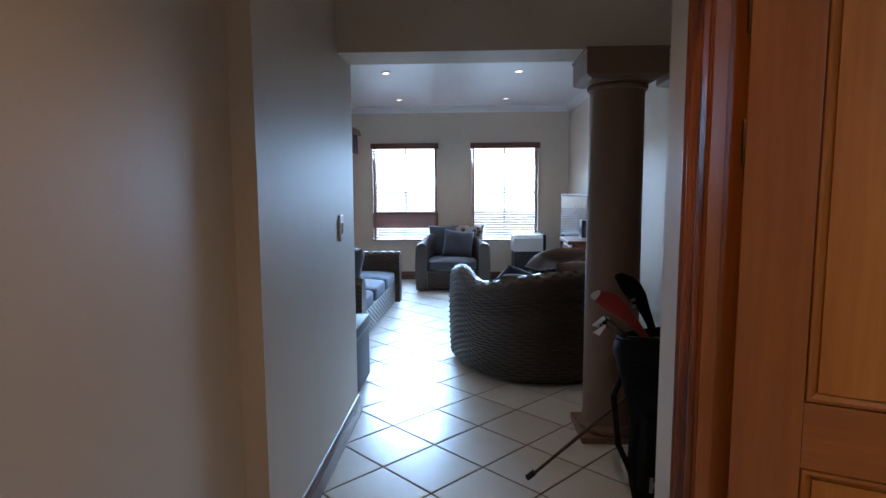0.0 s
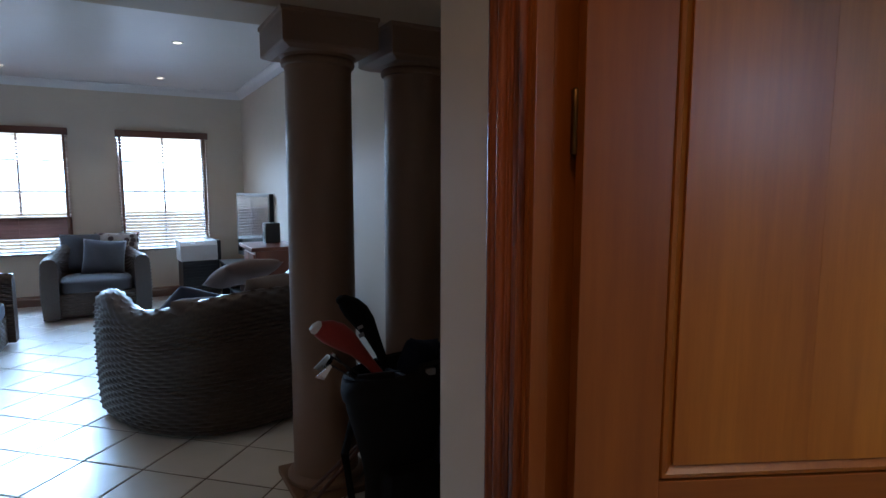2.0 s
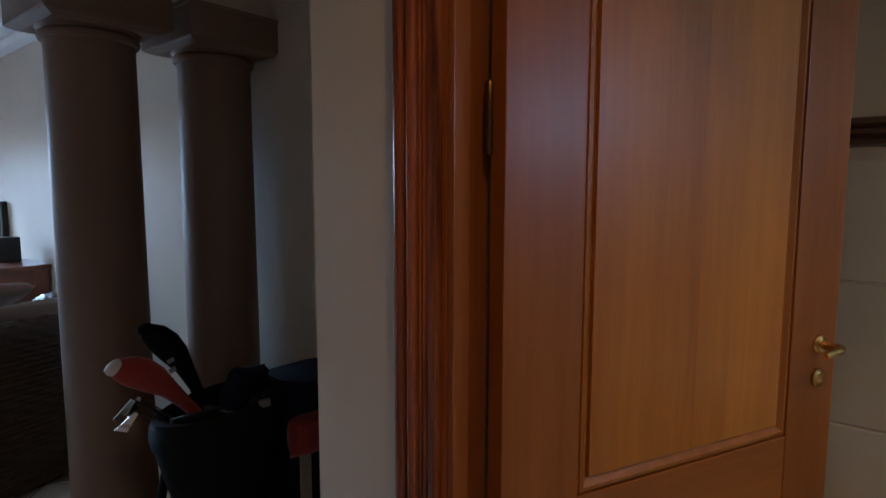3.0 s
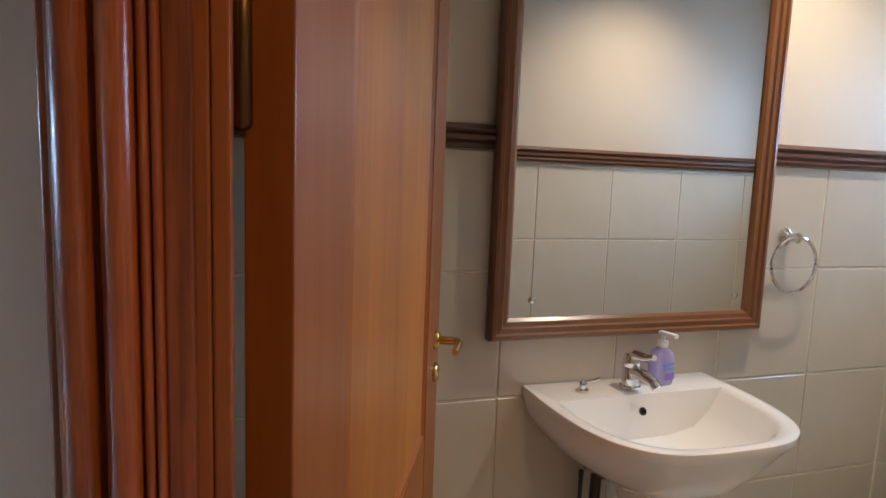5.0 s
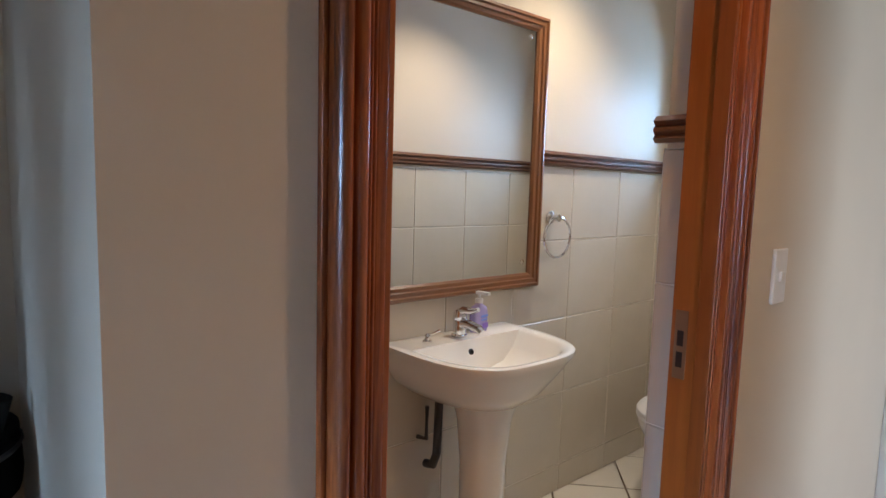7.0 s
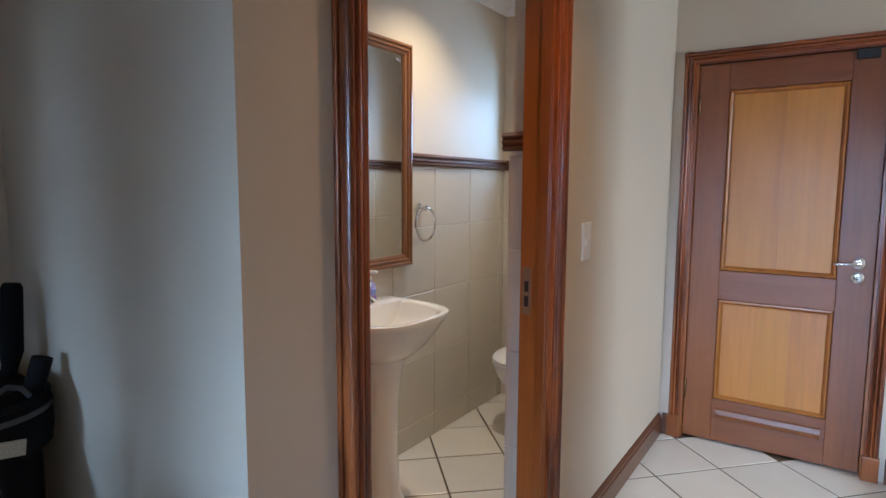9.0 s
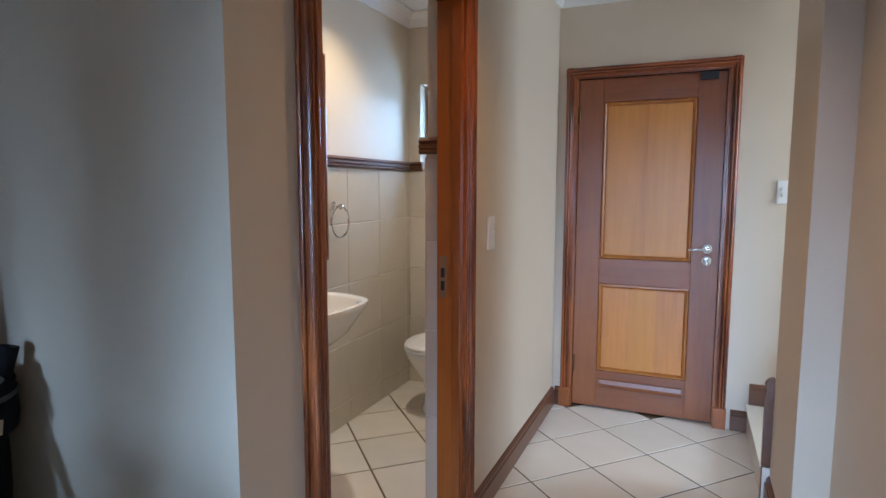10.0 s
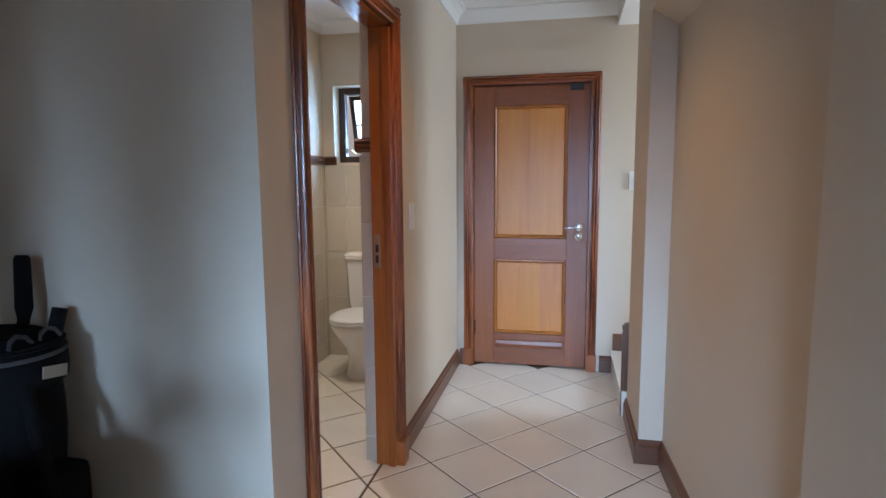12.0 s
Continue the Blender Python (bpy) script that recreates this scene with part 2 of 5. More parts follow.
structure("wall_room_behind_door", boxes((-1.6, 0.2, -1.5, -1.4, 0, CH), (-1.7, -1.6, -1.5, -0.2, 0, CH), (0.0, 0.15, -1.5, -0.2, 0, CH)), WALL, "plain wall of the room behind the closed door", "wall")
bm = boxes((-2.6, X_NIB, Y_STAIR, Y_NIB, 0, CH), (-2.0, X_LEFT, Y_STEP, Y_LEND, 0, CH))
bm = merge(bm, loft([[(-2.0, Y_NIB, z), (X_REC, Y_NIB, z), (X_REC2, Y_STEP, z), (-2.0, Y_STEP, z)] for z in (0, CH)]))
structure("wall_west", bm, WALL, "tan painted passage wall with a shallow recess", "wall")
hz = ((X_REC2 - 0.03, 1.99), (X_NIB, 2.13), (X_NIB, CH), (X_REC2 - 0.03, CH))
structure("recess_header", loft([[(x, y, z) for x, z in hz] for y in (Y_NIB, Y_STEP)]), WALL, "painted header with a sloping soffit over the recess", "wall")
structure("wall_stair_side", boxes((-2.75, -2.6, -0.2, Y_NIB, 0, 0.9), (-2.75, -2.6, -0.2, Y_NIB, 2.2, CH), (-2.75, -2.6, -0.2, 0.05, 0.9, 2.2), (-2.75, -2.6, 0.75, Y_NIB, 0.9, 2.2)), WALL, "pale stairwell wall with a window opening", "wall")
structure("wall_living_west", boxes((LX0 - 0.2, LX0, Y_LEND - 0.2, LY1, 0, CH), (LX0, -1.95, Y_LEND - 0.2, Y_LEND - 0.003, 0, CH)), WALL, "cream painted living room wall", "wall")
structure("wall_living_east", boxes((LX1, LX1 + 0.2, Y_CORNER, LY1, 0, CH)), WALL, "cream painted living room wall behind the television", "wall")
(a0, a1), (b0, b1) = WIN
structure("wall_living_window", boxes(
    (LX0 - 0.2, a0, LY1, LY1 + 0.22, 0, CH), (a1, b0, LY1, LY1 + 0.22, 0, CH), (b1, LX1 + 0.2, LY1, LY1 + 0.22, 0, CH),
    (a0, a1, LY1, LY1 + 0.22, 0, WZ0), (a0, a1, LY1, LY1 + 0.22, WZ1, CH), (b0, b1, LY1, LY1 + 0.22, 0, WZ0), (b0, b1, LY1, LY1 + 0.22, WZ1, CH)),
    WALL, "cream painted living room wall with two windows", "wall")
structure("beam", boxes((X_LEFT - 0.5, LX1, BEAM0, BEAM1, BEAM_Z, CH)), WALL, "painted beam carried by two columns", "beam")
structure("ceiling", boxes((-4.5, 2.2, -1.6, LY1 + 0.3, CH, CH + 0.15)), CEIL, "white painted ceiling", "ceiling")


def cornice(name, runs):
    """Coved plaster cornice. Runs: (axis, wall place, side, from, to)."""
    prof = [(0, 0), (0, -0.085), (0.012, -0.085), (0.018, -0.07), (0.035, -0.04), (0.06, -0.02), (0.075, -0.012), (0.085, -0.012), (0.085, 0)]
    bms = []
    for axis, place, side, a, b in runs:
        f = (lambda t, o, u: (place + side * o, t, CH + u)) if axis == "x" else (lambda t, o, u: (t, place + side * o, CH + u))
        bms.append(extrude_profile(prof, a, b, f))
    return structure(name, merge(*bms), CEIL, "white coved plaster cornice", "cornice")


cornice("cornice_passage", [("x", XR, -1, Y_END, BEAM0), ("y", Y_END, 1, -1.1, XR), ("x", X_NIB, 1, Y_STAIR, Y_STEP), ("x", X_LEFT, 1, Y_STEP, BEAM0)])
cornice("cornice_washroom", [("x", XB, -1, YB0, YB1), ("y", YB0, 1, XR + WT, XB), ("x", XR + WT, 1, YB0, YB1)])
cornice("cornice_living", [("y", LY1, -1, LX0, LX1), ("x", LX1, -1, BEAM1, LY1), ("x", LX0, 1, BEAM1, LY1)])
# boxed bulkhead where the stairwell opens
structure("bulkhead", boxes((-2.6, -1.10, Y_END, Y_STAIR, 2.40, CH)), CEIL, "white bulkhead over the stair opening", "bulkhead")

# lamps that the place has
DOWNLIGHTS = [(-1.43, 5.25), (-0.06, 5.25), (-1.43, 7.1), (-0.08, 7.1), (-1.52, 8.95), (-0.10, 8.95)]
for x, y in DOWNLIGHTS:
    spot_lamp("downlight_lamp", (x, y, CH - 0.03), 14 if y > 6 else 11, (1.0, 0.76, 0.52), 110)
spot_lamp("passage_lamp", (-0.45, 1.95, CH - 0.03), 36, (1.0, 0.60, 0.27), 118, 1.0)
spot_lamp("washroom_lamp", (0.62, 0.97, CH - 0.03), 64, (1.0, 0.86, 0.69), 122, 1.0)
# added area lamps stand in for daylight; the stair window is unseen
for (x0, x1) in WIN:
    area_lamp("window_light", ((x0 + x1) / 2, LY1 + 0.40, 1.4), ((x0 + x1) / 2 - 0.2, LY1 - 1.15, 0.0), 0.95, 1.45, 580, DAY, 89)
area_lamp("washroom_window_light", (0.69, YB0 - 0.35, 1.8), (0.69, 2, 1.5), 0.5, 0.55, 18, DAY)
area_lamp("stair_window_light", (-2.9, 0.4, 1.55), (-0.6, 0.5, 0.3), 0.7, 1.3, 36, (0.62, 0.80, 1.0), 140)

# ---------------------------------------------------------------- skirtings and trim
SK = [(0, 0), (0.02, 0), (0.02, 0.085), (0.014, 0.092), (0.014, 0.102), (0.006, 0.115), (0, 0.118)]


def skirting(name, axis, place, side, a, b, z=0.0):
    f = (lambda t, o, u: (place + side * o, t, z + u)) if axis == "x" else (lambda t, o, u: (t, place + side * o, z + u))
    bm = extrude_profile(SK, a, b, f)
    return structure(name, bm, SKIRT_Y if axis == "x" else SKIRT_X, "dark varnished moulded wooden skirting board", "skirting")


A_OUT0, A_OUT1 = 1.533, 2.586
skirting("baseboard_passage", "x", XR, -1, 0.02, A_OUT0)
skirting("baseboard_corner", "x", XR, -1, A_OUT1, Y_CORNER + 0.02)
skirting("baseboard_niche", "y", Y_CORNER, 1, XR, LX1)
skirting("baseboard_end", "y", Y_END, 1, -0.075, XR - 0.02)
skirting("baseboard_end_stair", "y", Y_END, 1, -1.12, -1.035)
skirting("baseboard_step", "y", Y_END, 1, -2.6, -1.125, 0.165)
skirting("baseboard_nib", "x", X_NIB, 1, Y_STAIR, Y_NIB + 0.02)
skirting("baseboard_nib_end", "y", Y_NIB, 1, X_REC, X_NIB)
REC_SLOPE = (X_REC2 - X_REC) / (Y_STEP - Y_NIB)
structure("baseboard_recess", extrude_profile(SK, Y_NIB + 0.02, Y_STEP, lambda t, o, u: (X_REC + REC_SLOPE * (t - Y_NIB) + o, t, u)), SKIRT_Y, "dark varnished moulded wooden skirting board", "skirting")
skirting("baseboard_west", "x", X_LEFT, 1, Y_STEP, Y_LEND + 0.02)
skirting("baseboard_west_end", "y", Y_LEND, 1, -2.0, X_LEFT)
skirting("baseboard_window", "y", LY1, -1, LX0, LX1)
skirting("baseboard_living_east", "x", LX1, -1, Y_CORNER, LY1)
skirting("baseboard_living_west", "x", LX0, 1, Y_LEND, LY1)

# stair: low tiled steps rising behind the passage wall
STEP_TILE = tile_material("step_tile_glaze", (0.66, 0.62, 0.55), (0.76, 0.73, 0.66), 0.25)
stair = thing("staircase", pose(-1.12, 0.4, 0), "pale tiled stair with a dark wooden end board", "stair", kind="structure")
for i in range(4):
    x1 = -1.12 - 0.27 * i
    part("step", moved(boxes((x1 - 0.27 - (0.3 if i == 3 else 0), x1, 0.0, Y_STAIR - 0.001, 0 if i == 0 else 0.165 * i, 0.165 * (i + 1) - 0.012)), pose(1.12, -0.4, 0)), STEP_TILE, stair)
    part("tread", moved(boxes((x1 - 0.268, x1 + 0.012, 0.001, Y_STAIR - 0.002, 0.165 * (i + 1) - 0.012, 0.165 * (i + 1)), bevel=0.004), pose(1.12, -0.4, 0)), STEP_TILE, stair)
prof = [(0.0, 0.0), (0.035, 0.0), (0.035, 0.49), (0.03, 0.505), (0.036, 0.52), (0.036, 0.535), (0.022, 0.555), (0.010, 0.56), (0.0, 0.56)]
part("end_board", moved(extrude_profile(prof, Y_STAIR - 0.002, Y_STAIR - 0.03, lambda t, o, u: (-1.15 + o, t, u)), pose(1.12, -0.4, 0)), SKIRT_Y, stair, "dark varnished stair end board with a moulded top")


# ---------------------------------------------------------------- doors
def ribbed(width, depth):
    """Architrave profile from the outer edge in: fillet, two fat beads, reeds, flat. Pairs (across, out)."""
    pts, at = [(0, 0)], 0.0
    for w, d, round_ in ((0.10, 0.30, 0.10), (0.28, 1.0, 0.42), (0.26, 0.92, 0.42), (0.08, 0.66, 0.25), (0.08, 0.62, 0.25), (0.20, 0.52, 0.06)):
        for k in range(9):
            a = math.pi * k / 8
            pts.append((width * (at + w * (0.5 - 0.47 * math.cos(a))), depth * d * (1.0 - round_ + round_ * math.sin(a))))
        at += w
    pts.append((width, 0))
    return pts


def architrave_set(parent, place, runs, width, depth, mats):
    """Two posts and a head. runs: a0, a1 (inner faces) and the head height; place(a, out, z)."""
    a0, a1, h = runs
    prof = ribbed(width, depth)
    plinth = 0.12
    part("architrave", loft([[place(a0 - width + c, o, z) for c, o in prof] for z in (plinth, h + width)]), mats[0], parent, smooth=True, angle=50)
    part("architrave", loft([[place(a1 + width - c, o, z) for c, o in prof] for z in (plinth, h + width)]), mats[0], parent, smooth=True, angle=50)
    part("head_architrave", loft([[place(a, o + 0.0015, h + width - c) for c, o in prof] for a in (a0 - width, a1 + width)]), mats[1], parent, smooth=True, angle=50)
    for a, b in ((a0 - width - 0.004, a0 + 0.004), (a1 - 0.004, a1 + width + 0.004)):
        c = [place(a, 0, 0), place(b, depth + 0.006, plinth)]
        lo, hi = [min(p) for p in zip(*c)], [max(p) for p in zip(*c)]
        part("plinth_block", boxes((lo[0], hi[0], lo[1], hi[1], 0, plinth), bevel=0.003), JAMB_WOOD, parent)


def raised_panel(w, h, t=0.012, band=0.045, drop=0.009):
    """Fielded panel centred on the origin in x and z, facing -y."""
    rings = []
    for inset, y in ((0, 0.0), (0.010, -0.006), (0.016, 0.001), (0.022, 0.004), (band, -t), (band + 0.006, -t - 0.001)):
        a, b = w / 2 - inset, h / 2 - inset
        rings.append([(-a, y, -b), (a, y, -b), (a, y, b), (-a, y, b)])
    bm = bmesh.new()
    vs = [[bm.verts.new(p) for p in r] for r in rings]
    for a, b in zip(vs, vs[1:]):
        for i in range(4):
            bm.faces.new((a[i], a[(i + 1) % 4], b[(i + 1) % 4], b[i]))
    bm.faces.new(vs[-1])
    return bm


def planked_panel(parent, x0, x1, z0, z1, y, n, mats, flip):
    """A fielded panel made of upright boards, inside its moulding."""
    m = 0.026
    xs = [x0 + m + (x1 - x0 - 2 * m) * i / n for i in range(n + 1)]
    for i in range(n):
        bm = boxes((xs[i] + 0.0001, xs[i + 1] - 0.0001, y - (0.007 if flip > 0 else 0.012), y + (0.012 if flip > 0 else 0.007), z0 + m, z1 - m), bevel=0.0004)
        part("panel_board", bm, mats[i % len(mats)], parent)
    prof = [(0, 0), (0.005, -0.010), (0.012, -0.011), (0.018, -0.006), (0.026, 0.0), (0.026, 0.012), (0, 0.012)]
    sgn = 1 if flip > 0 else -1
    pieces = []
    for (ax, az, bx, bz, ix, iz) in ((x0, z0, x1, z0, 0, 1), (x0, z1, x1, z1, 0, -1), (x0, z0, x0, z1, 1, 0), (x1, z0, x1, z1, -1, 0)):
        rings = []
        for (px, pz, ex, ez) in ((ax, az, 1, 1), (bx, bz, -1, -1)):
            ring = []
            for c, o in prof:
                if iz:
                    ring.append((px + ex * c, y + sgn * o, pz + iz * c))
                else:
                    ring.append((px + ix * c, y + sgn * o, pz + ez * c))
            rings.append(ring)
        pieces.append(loft(rings))
    part("panel_moulding", merge(*pieces), MOULD, parent)


def door_leaf(parent, width, height, thick, boards_top, boards_low, low_mats, z0=0.012, mid=(0.80, 0.955), top_mats=None, stile=STILE, rail=RAIL):
    """A two-panel leaf: x 0..width, y 0..thick, both faces alike."""
    st, top, mid0, mid1, bot = 0.145, 0.135, *mid, 0.245
    for a, b in ((0, st), (width - st, width)):
        part("stile", boxes((a, b, 0, thick, z0, height), bevel=0.002), stile, parent)
    for a, b in ((z0, bot), (mid0, mid1), (height - top, height)):
        part("rail", boxes((st + 0.0004, width - st - 0.0004, 0.0012, thick - 0.0012, a, b), bevel=0.0015), rail, parent)
    for side in (1, -1):
        y = 0.012 if side > 0 else thick - 0.012
        planked_panel(parent, st, width - st, mid1, height - top, y, boards_top, top_mats or (PANEL,), side)
        planked_panel(parent, st, width - st, bot, mid0, y, boards_low, low_mats, side)
    # raised weather moulding on the bottom rail
    prof = [(0, 0.14), (-0.006, 0.146), (-0.011, 0.165), (-0.006, 0.19), (0, 0.196)]
    part("bottom_moulding", loft([[(x, o, u) for o, u in prof] for x in (st + 0.02, width - st - 0.02)]), RAIL, parent)


def lever(parent, x, z, y, out, way, metal, plate=0.028, reach=0.11):
    """A lever handle on a round rose, with a key rose under it. out: -1 toward the viewer in y."""
    rose = lambda: moved(lathe([(0, 0), (plate, 0), (plate, 0.006), (plate * 0.8, 0.010), (0.012, 0.011)], 20), pose(0, 0, 0, 90 if out < 0 else -90))
    h = part("handle", merge(moved(rose(), pose(x, y, z)), tube([(x, y, z), (x, y + out * 0.045, z), (x + way * 0.015, y + out * 0.052, z), (x + way * reach * 0.6, y + out * 0.052, z - 0.002), (x + way * reach, y + out * 0.050, z - 0.006)], 0.0085, 10, [1.1, 1.0, 1.0, 0.9, 0.75])), metal, parent, smooth=True, angle=50)
    k = part("key_rose", moved(rose(), pose(x, y, z - 0.07)), metal, parent, smooth=True)
    return h, k


def hinge(parent, x, y, z, m=None):
    bm = lathe([(0.0, -0.055), (0.005, -0.053), (0.0075, -0.05), (0.0075, 0.05), (0.005, 0.053), (0.0, 0.055)], 10, False)
    return part("hinge", moved(bm, pose(x, y, z)), BRONZE, parent, smooth=True)


# the closed door at the end of the passage
d1 = thing("door_1", pose(-0.535, 0, 0), "closed two-panel varnished hardwood door in an end wall", "door")
off = pose(0.535, 0, 0)
LW = EX1 - EX0
holder = part("leaf", boxes((0.1, LW - 0.1, 0.016, 0.024, 0.2, 1.95)), PANEL, d1, "two-panel hardwood leaf")
holder.matrix_basis = pose(EX1 + 0.535, -0.022, 0, 0, 0, 180)
door_leaf(holder, LW, LEAF_H, 0.04, 2, 3, (PANEL_DARK, PANEL, PANEL_DARK))
lever(holder, LW - 0.062, 1.04, 0.0, -1, -1, CHROME, 0.027, 0.10)
part("key", moved(merge(boxes((-0.002, 0.002, -0.03, 0, -0.008, 0.008)), moved(lathe([(0.0, -0.002), (0.011, -0.002), (0.011, 0.002), (0.0, 0.002)], 12, False), pose(0, -0.035, -0.012, 0, 90, 0))), pose(LW - 0.062, -0.012, 0.965)), CHROME, holder)
for z in (0.28, 1.83):
    hinge(holder, 0.004, -0.006, z)
part("closer_block", boxes((LW - 0.135, LW - 0.045, -0.035, 0.0, LEAF_H - 0.045, LEAF_H - 0.002), bevel=0.004), BLACK_PLASTIC, holder)
for a, b in ((EX0 - 0.034, EX0 - 0.003), (EX1 + 0.003, EX1 + 0.034)):
    part("jamb", moved(boxes((a, b, -0.19, -0.002, 0, LEAF_H + 0.004)), off), JAMB_WOOD, d1)
part("head_jamb", moved(boxes((EX0 - 0.034, EX1 + 0.034, -0.19, -0.002, LEAF_H + 0.004, LEAF_H + 0.03)), off), FRAME_WOOD_H, d1)
architrave_set(d1, lambda a, o, z: (a + 0.535, o, z), (EX0 - 0.014, EX1 + 0.014, LEAF_H + 0.010), 0.060, 0.024, (FRAME_WOOD, FRAME_WOOD_H))

# the washroom door, standing open into the washroom
d2 = thing("door_2", pose(0.05, 2.0, 0), "open two-panel varnished hardwood washroom door in its frame", "door")
off = pose(-0.05, -2.0, 0)
HX, HY = 0.080, D1 - 0.016
ANG = -24.6
holder = part("leaf", boxes((0.1, 0.72, 0.016, 0.024, 0.2, 1.95)), PANEL, d2, "two-panel hardwood leaf standing open")
holder.matrix_basis = pose(HX - 0.05, HY - 2.0, 0, 0, 0, ANG) @ pose(0, -0.04, 0)
door_leaf(holder, 0.815, LEAF_H, 0.04, 2, 2, (PANEL_DARK,), mid=(0.75, 0.905), top_mats=(PANEL_DARK,), stile=OPEN_STILE, rail=OPEN_RAIL)
lever(holder, 0.815 - 0.058, 1.085, 0.0, -1, -1, BRASS, 0.020, 0.06)
lever(holder, 0.815 - 0.058, 1.085, 0.04, 1, -1, BRASS, 0.020, 0.06)
part("latch_plate", boxes((0.815, 0.8165, 0.01, 0.03, 0.93, 1.13)), BRASS, holder)
for z in (0.25, 1.50, 1.80):
    hinge(holder, -0.002, -0.004 + 0.044, z)
for y0, y1 in ((D0 - 0.028, D0), (D1, D1 + 0.028)):
    part("jamb", moved(boxes((-0.002, 0.10, y0, y1, 0, DH), bevel=0.002), off), JAMB_WOOD, d2)
    ys = (y1, y1 + 0.012) if y0 < 2 else (y0 - 0.012, y0)
    part("door_stop", moved(boxes((0.0, 0.036, ys[0] + 0.0004, ys[1] - 0.0004, 0, DH), bevel=0.002), off), JAMB_WOOD, d2)
part("head_jamb", moved(boxes((-0.002, 0.10, D0 - 0.028, D1 + 0.028, DH, DH + 0.028)), off), FRAME_WOOD_Y, d2)
architrave_set(d2, lambda a, o, z: (-o - 0.05, a - 2.0, z), (D0 - 0.007, D1 + 0.008, DH + 0.012), 0.078, 0.034, (FRAME_WOOD, FRAME_WOOD_Y))
sp = part("strike_plate", moved(boxes((0.060, 0.090, D0 + 0.0005, D0 + 0.002, 0.97, 1.13), bevel=0.0005), off), plain("strike_metal", (0.30, 0.21, 0.14), 0.4, 0.8), d2)
# thin black patches on the plate stand in for shade inside its holes
for z in (1.065, 1.015):
    part("strike_hole_dark", moved(boxes((0.068, 0.083, D0 + 0.0018, D0 + 0.0024, z - 0.018, z + 0.018)), off), BLACK_PLASTIC, sp)


# ---------------------------------------------------------------- switches
def wall_switch(m, label, rockers=1, w=0.075, h=0.125):
    """Plate with rockers on the plane y = 0, facing -y."""
    t = thing("light_switch", m, label, "switch")
    part("plate", boxes((-w / 2, w / 2, -0.010, 0, -h / 2, h / 2), bevel=0.004), WHITE_PLASTIC, t)
    for i in range(rockers):
        z = (i - (rockers - 1) / 2) * 0.032
        part("rocker", moved(boxes((-0.014, 0.014, -0.006, 0.001, -0.013, 0.013), bevel=0.002), pose(0, -0.011, z, 5, 0, 0)), WHITE_PLASTIC, t)
    return t


wall_switch(pose(XR, 1.29, 1.195, 0, 0, -90), "white wall switch on cream plaster beside the washroom", 1, 0.08, 0.14)
wall_switch(pose(-1.24, Y_END, 1.365, 0, 0, 180), "white wall switch on the end wall", 2)
wall_switch(pose(X_LEFT, 4.14, 1.18, 0, 0, 90), "white double wall switch catching the window light", 2, 0.08, 0.14)

# ---------------------------------------------------------------- washroom
TP, TH, TT = 0.365, 0.35, 0.0045
DADO0 = 1.50
MY0, MY1, MZ0, MZ1 = 1.015, 1.908, 0.998, 2.08    # mirror frame


def tile_mesh(w, h, t, edge=0.003):
    """Pillowed tile: x across, z up, facing -y, corner at the origin."""
    bm = bmesh.new()
    back = [bm.verts.new(p) for p in ((0, 0, 0), (w, 0, 0), (w, 0, h), (0, 0, h))]
    mid = [bm.verts.new(p) for p in ((0, -t + edge, 0), (w, -t + edge, 0), (w, -t + edge, h), (0, -t + edge, h))]
    fr = [bm.verts.new(p) for p in ((edge, -t, edge), (w - edge, -t, edge), (w - edge, -t, h - edge), (edge, -t, h - edge))]
    for a, b in ((back, mid), (mid, fr)):
        for i in range(4):
            bm.faces.new((a[i], a[(i + 1) % 4], b[(i + 1) % 4], b[i]))
    bm.faces.new(fr)
    bmesh.ops.recalc_face_normals(bm, faces=bm.faces)
    me = bpy.data.meshes.new("tile")
    bm.to_mesh(me)
    bm.free()
    return me


def tiled_wall(name, m, spans, label):
    """A bed of grout on the wall with tiles set on it. m: the wall's plane, x across, facing -y. spans: joints across."""
    x0, x1 = spans[0], spans[-1]
    bed = structure(name, boxes((x0, x1, -0.004, 0, 0, DADO0)), GROUT_WALL, label, "wall tiles")
    bed.matrix_world = m
    rows = [0.0, 0.13, 0.48, 0.83, 1.18, DADO0]
    cache = {}
    for a, b in zip(spans, spans[1:]):
        for c, d in zip(rows, rows[1:]):
            key = (round(b - a, 4), round(d - c, 4))
            if key not in cache:
                me = tile_mesh(b - a - 0.004, d - c - 0.004, TT)
                me.materials.append(WALL_TILE)
                cache[key] = me
            t = new("tile", cache[key])
            t.parent = bed
            t.matrix_basis = pose(a + 0.002, -0.0035, c + 0.002)
    return bed


# mirror wall: across runs along -y
joints = [YB1 - y for y in (2.61, 2.595, 2.23, 1.865, 1.50, 1.135, 0.77, 0.405, 0.04, YB0)]
tiled_wall("wall_tiles_mirror", pose(XB, YB1, 0, 0, 0, -90), [joints[0]] + joints[2:], "beige glazed wall tiles under a wooden dado rail")
tiled_wall("wall_tiles_window", pose(XB, YB0, 0, 0, 0, 180), [0.008, 0.18, 0.545, XB - XR - WT], "beige glazed wall tiles behind the toilet")
tiled_wall("wall_tiles_door_side", pose(XR + WT, YB0, 0, 0, 0, 90), [0.008, 0.30, 0.665, 1.03, 1.395, D0 - 0.03 - YB0], "beige glazed wall tiles beside the washroom doorway")
tiled_wall("wall_tiles_reveal", pose(XR + WT + 0.012, D0 - 0.03, 0, 0, 0, 180), [0.0, 0.058], "narrow tiled return beside the door frame")
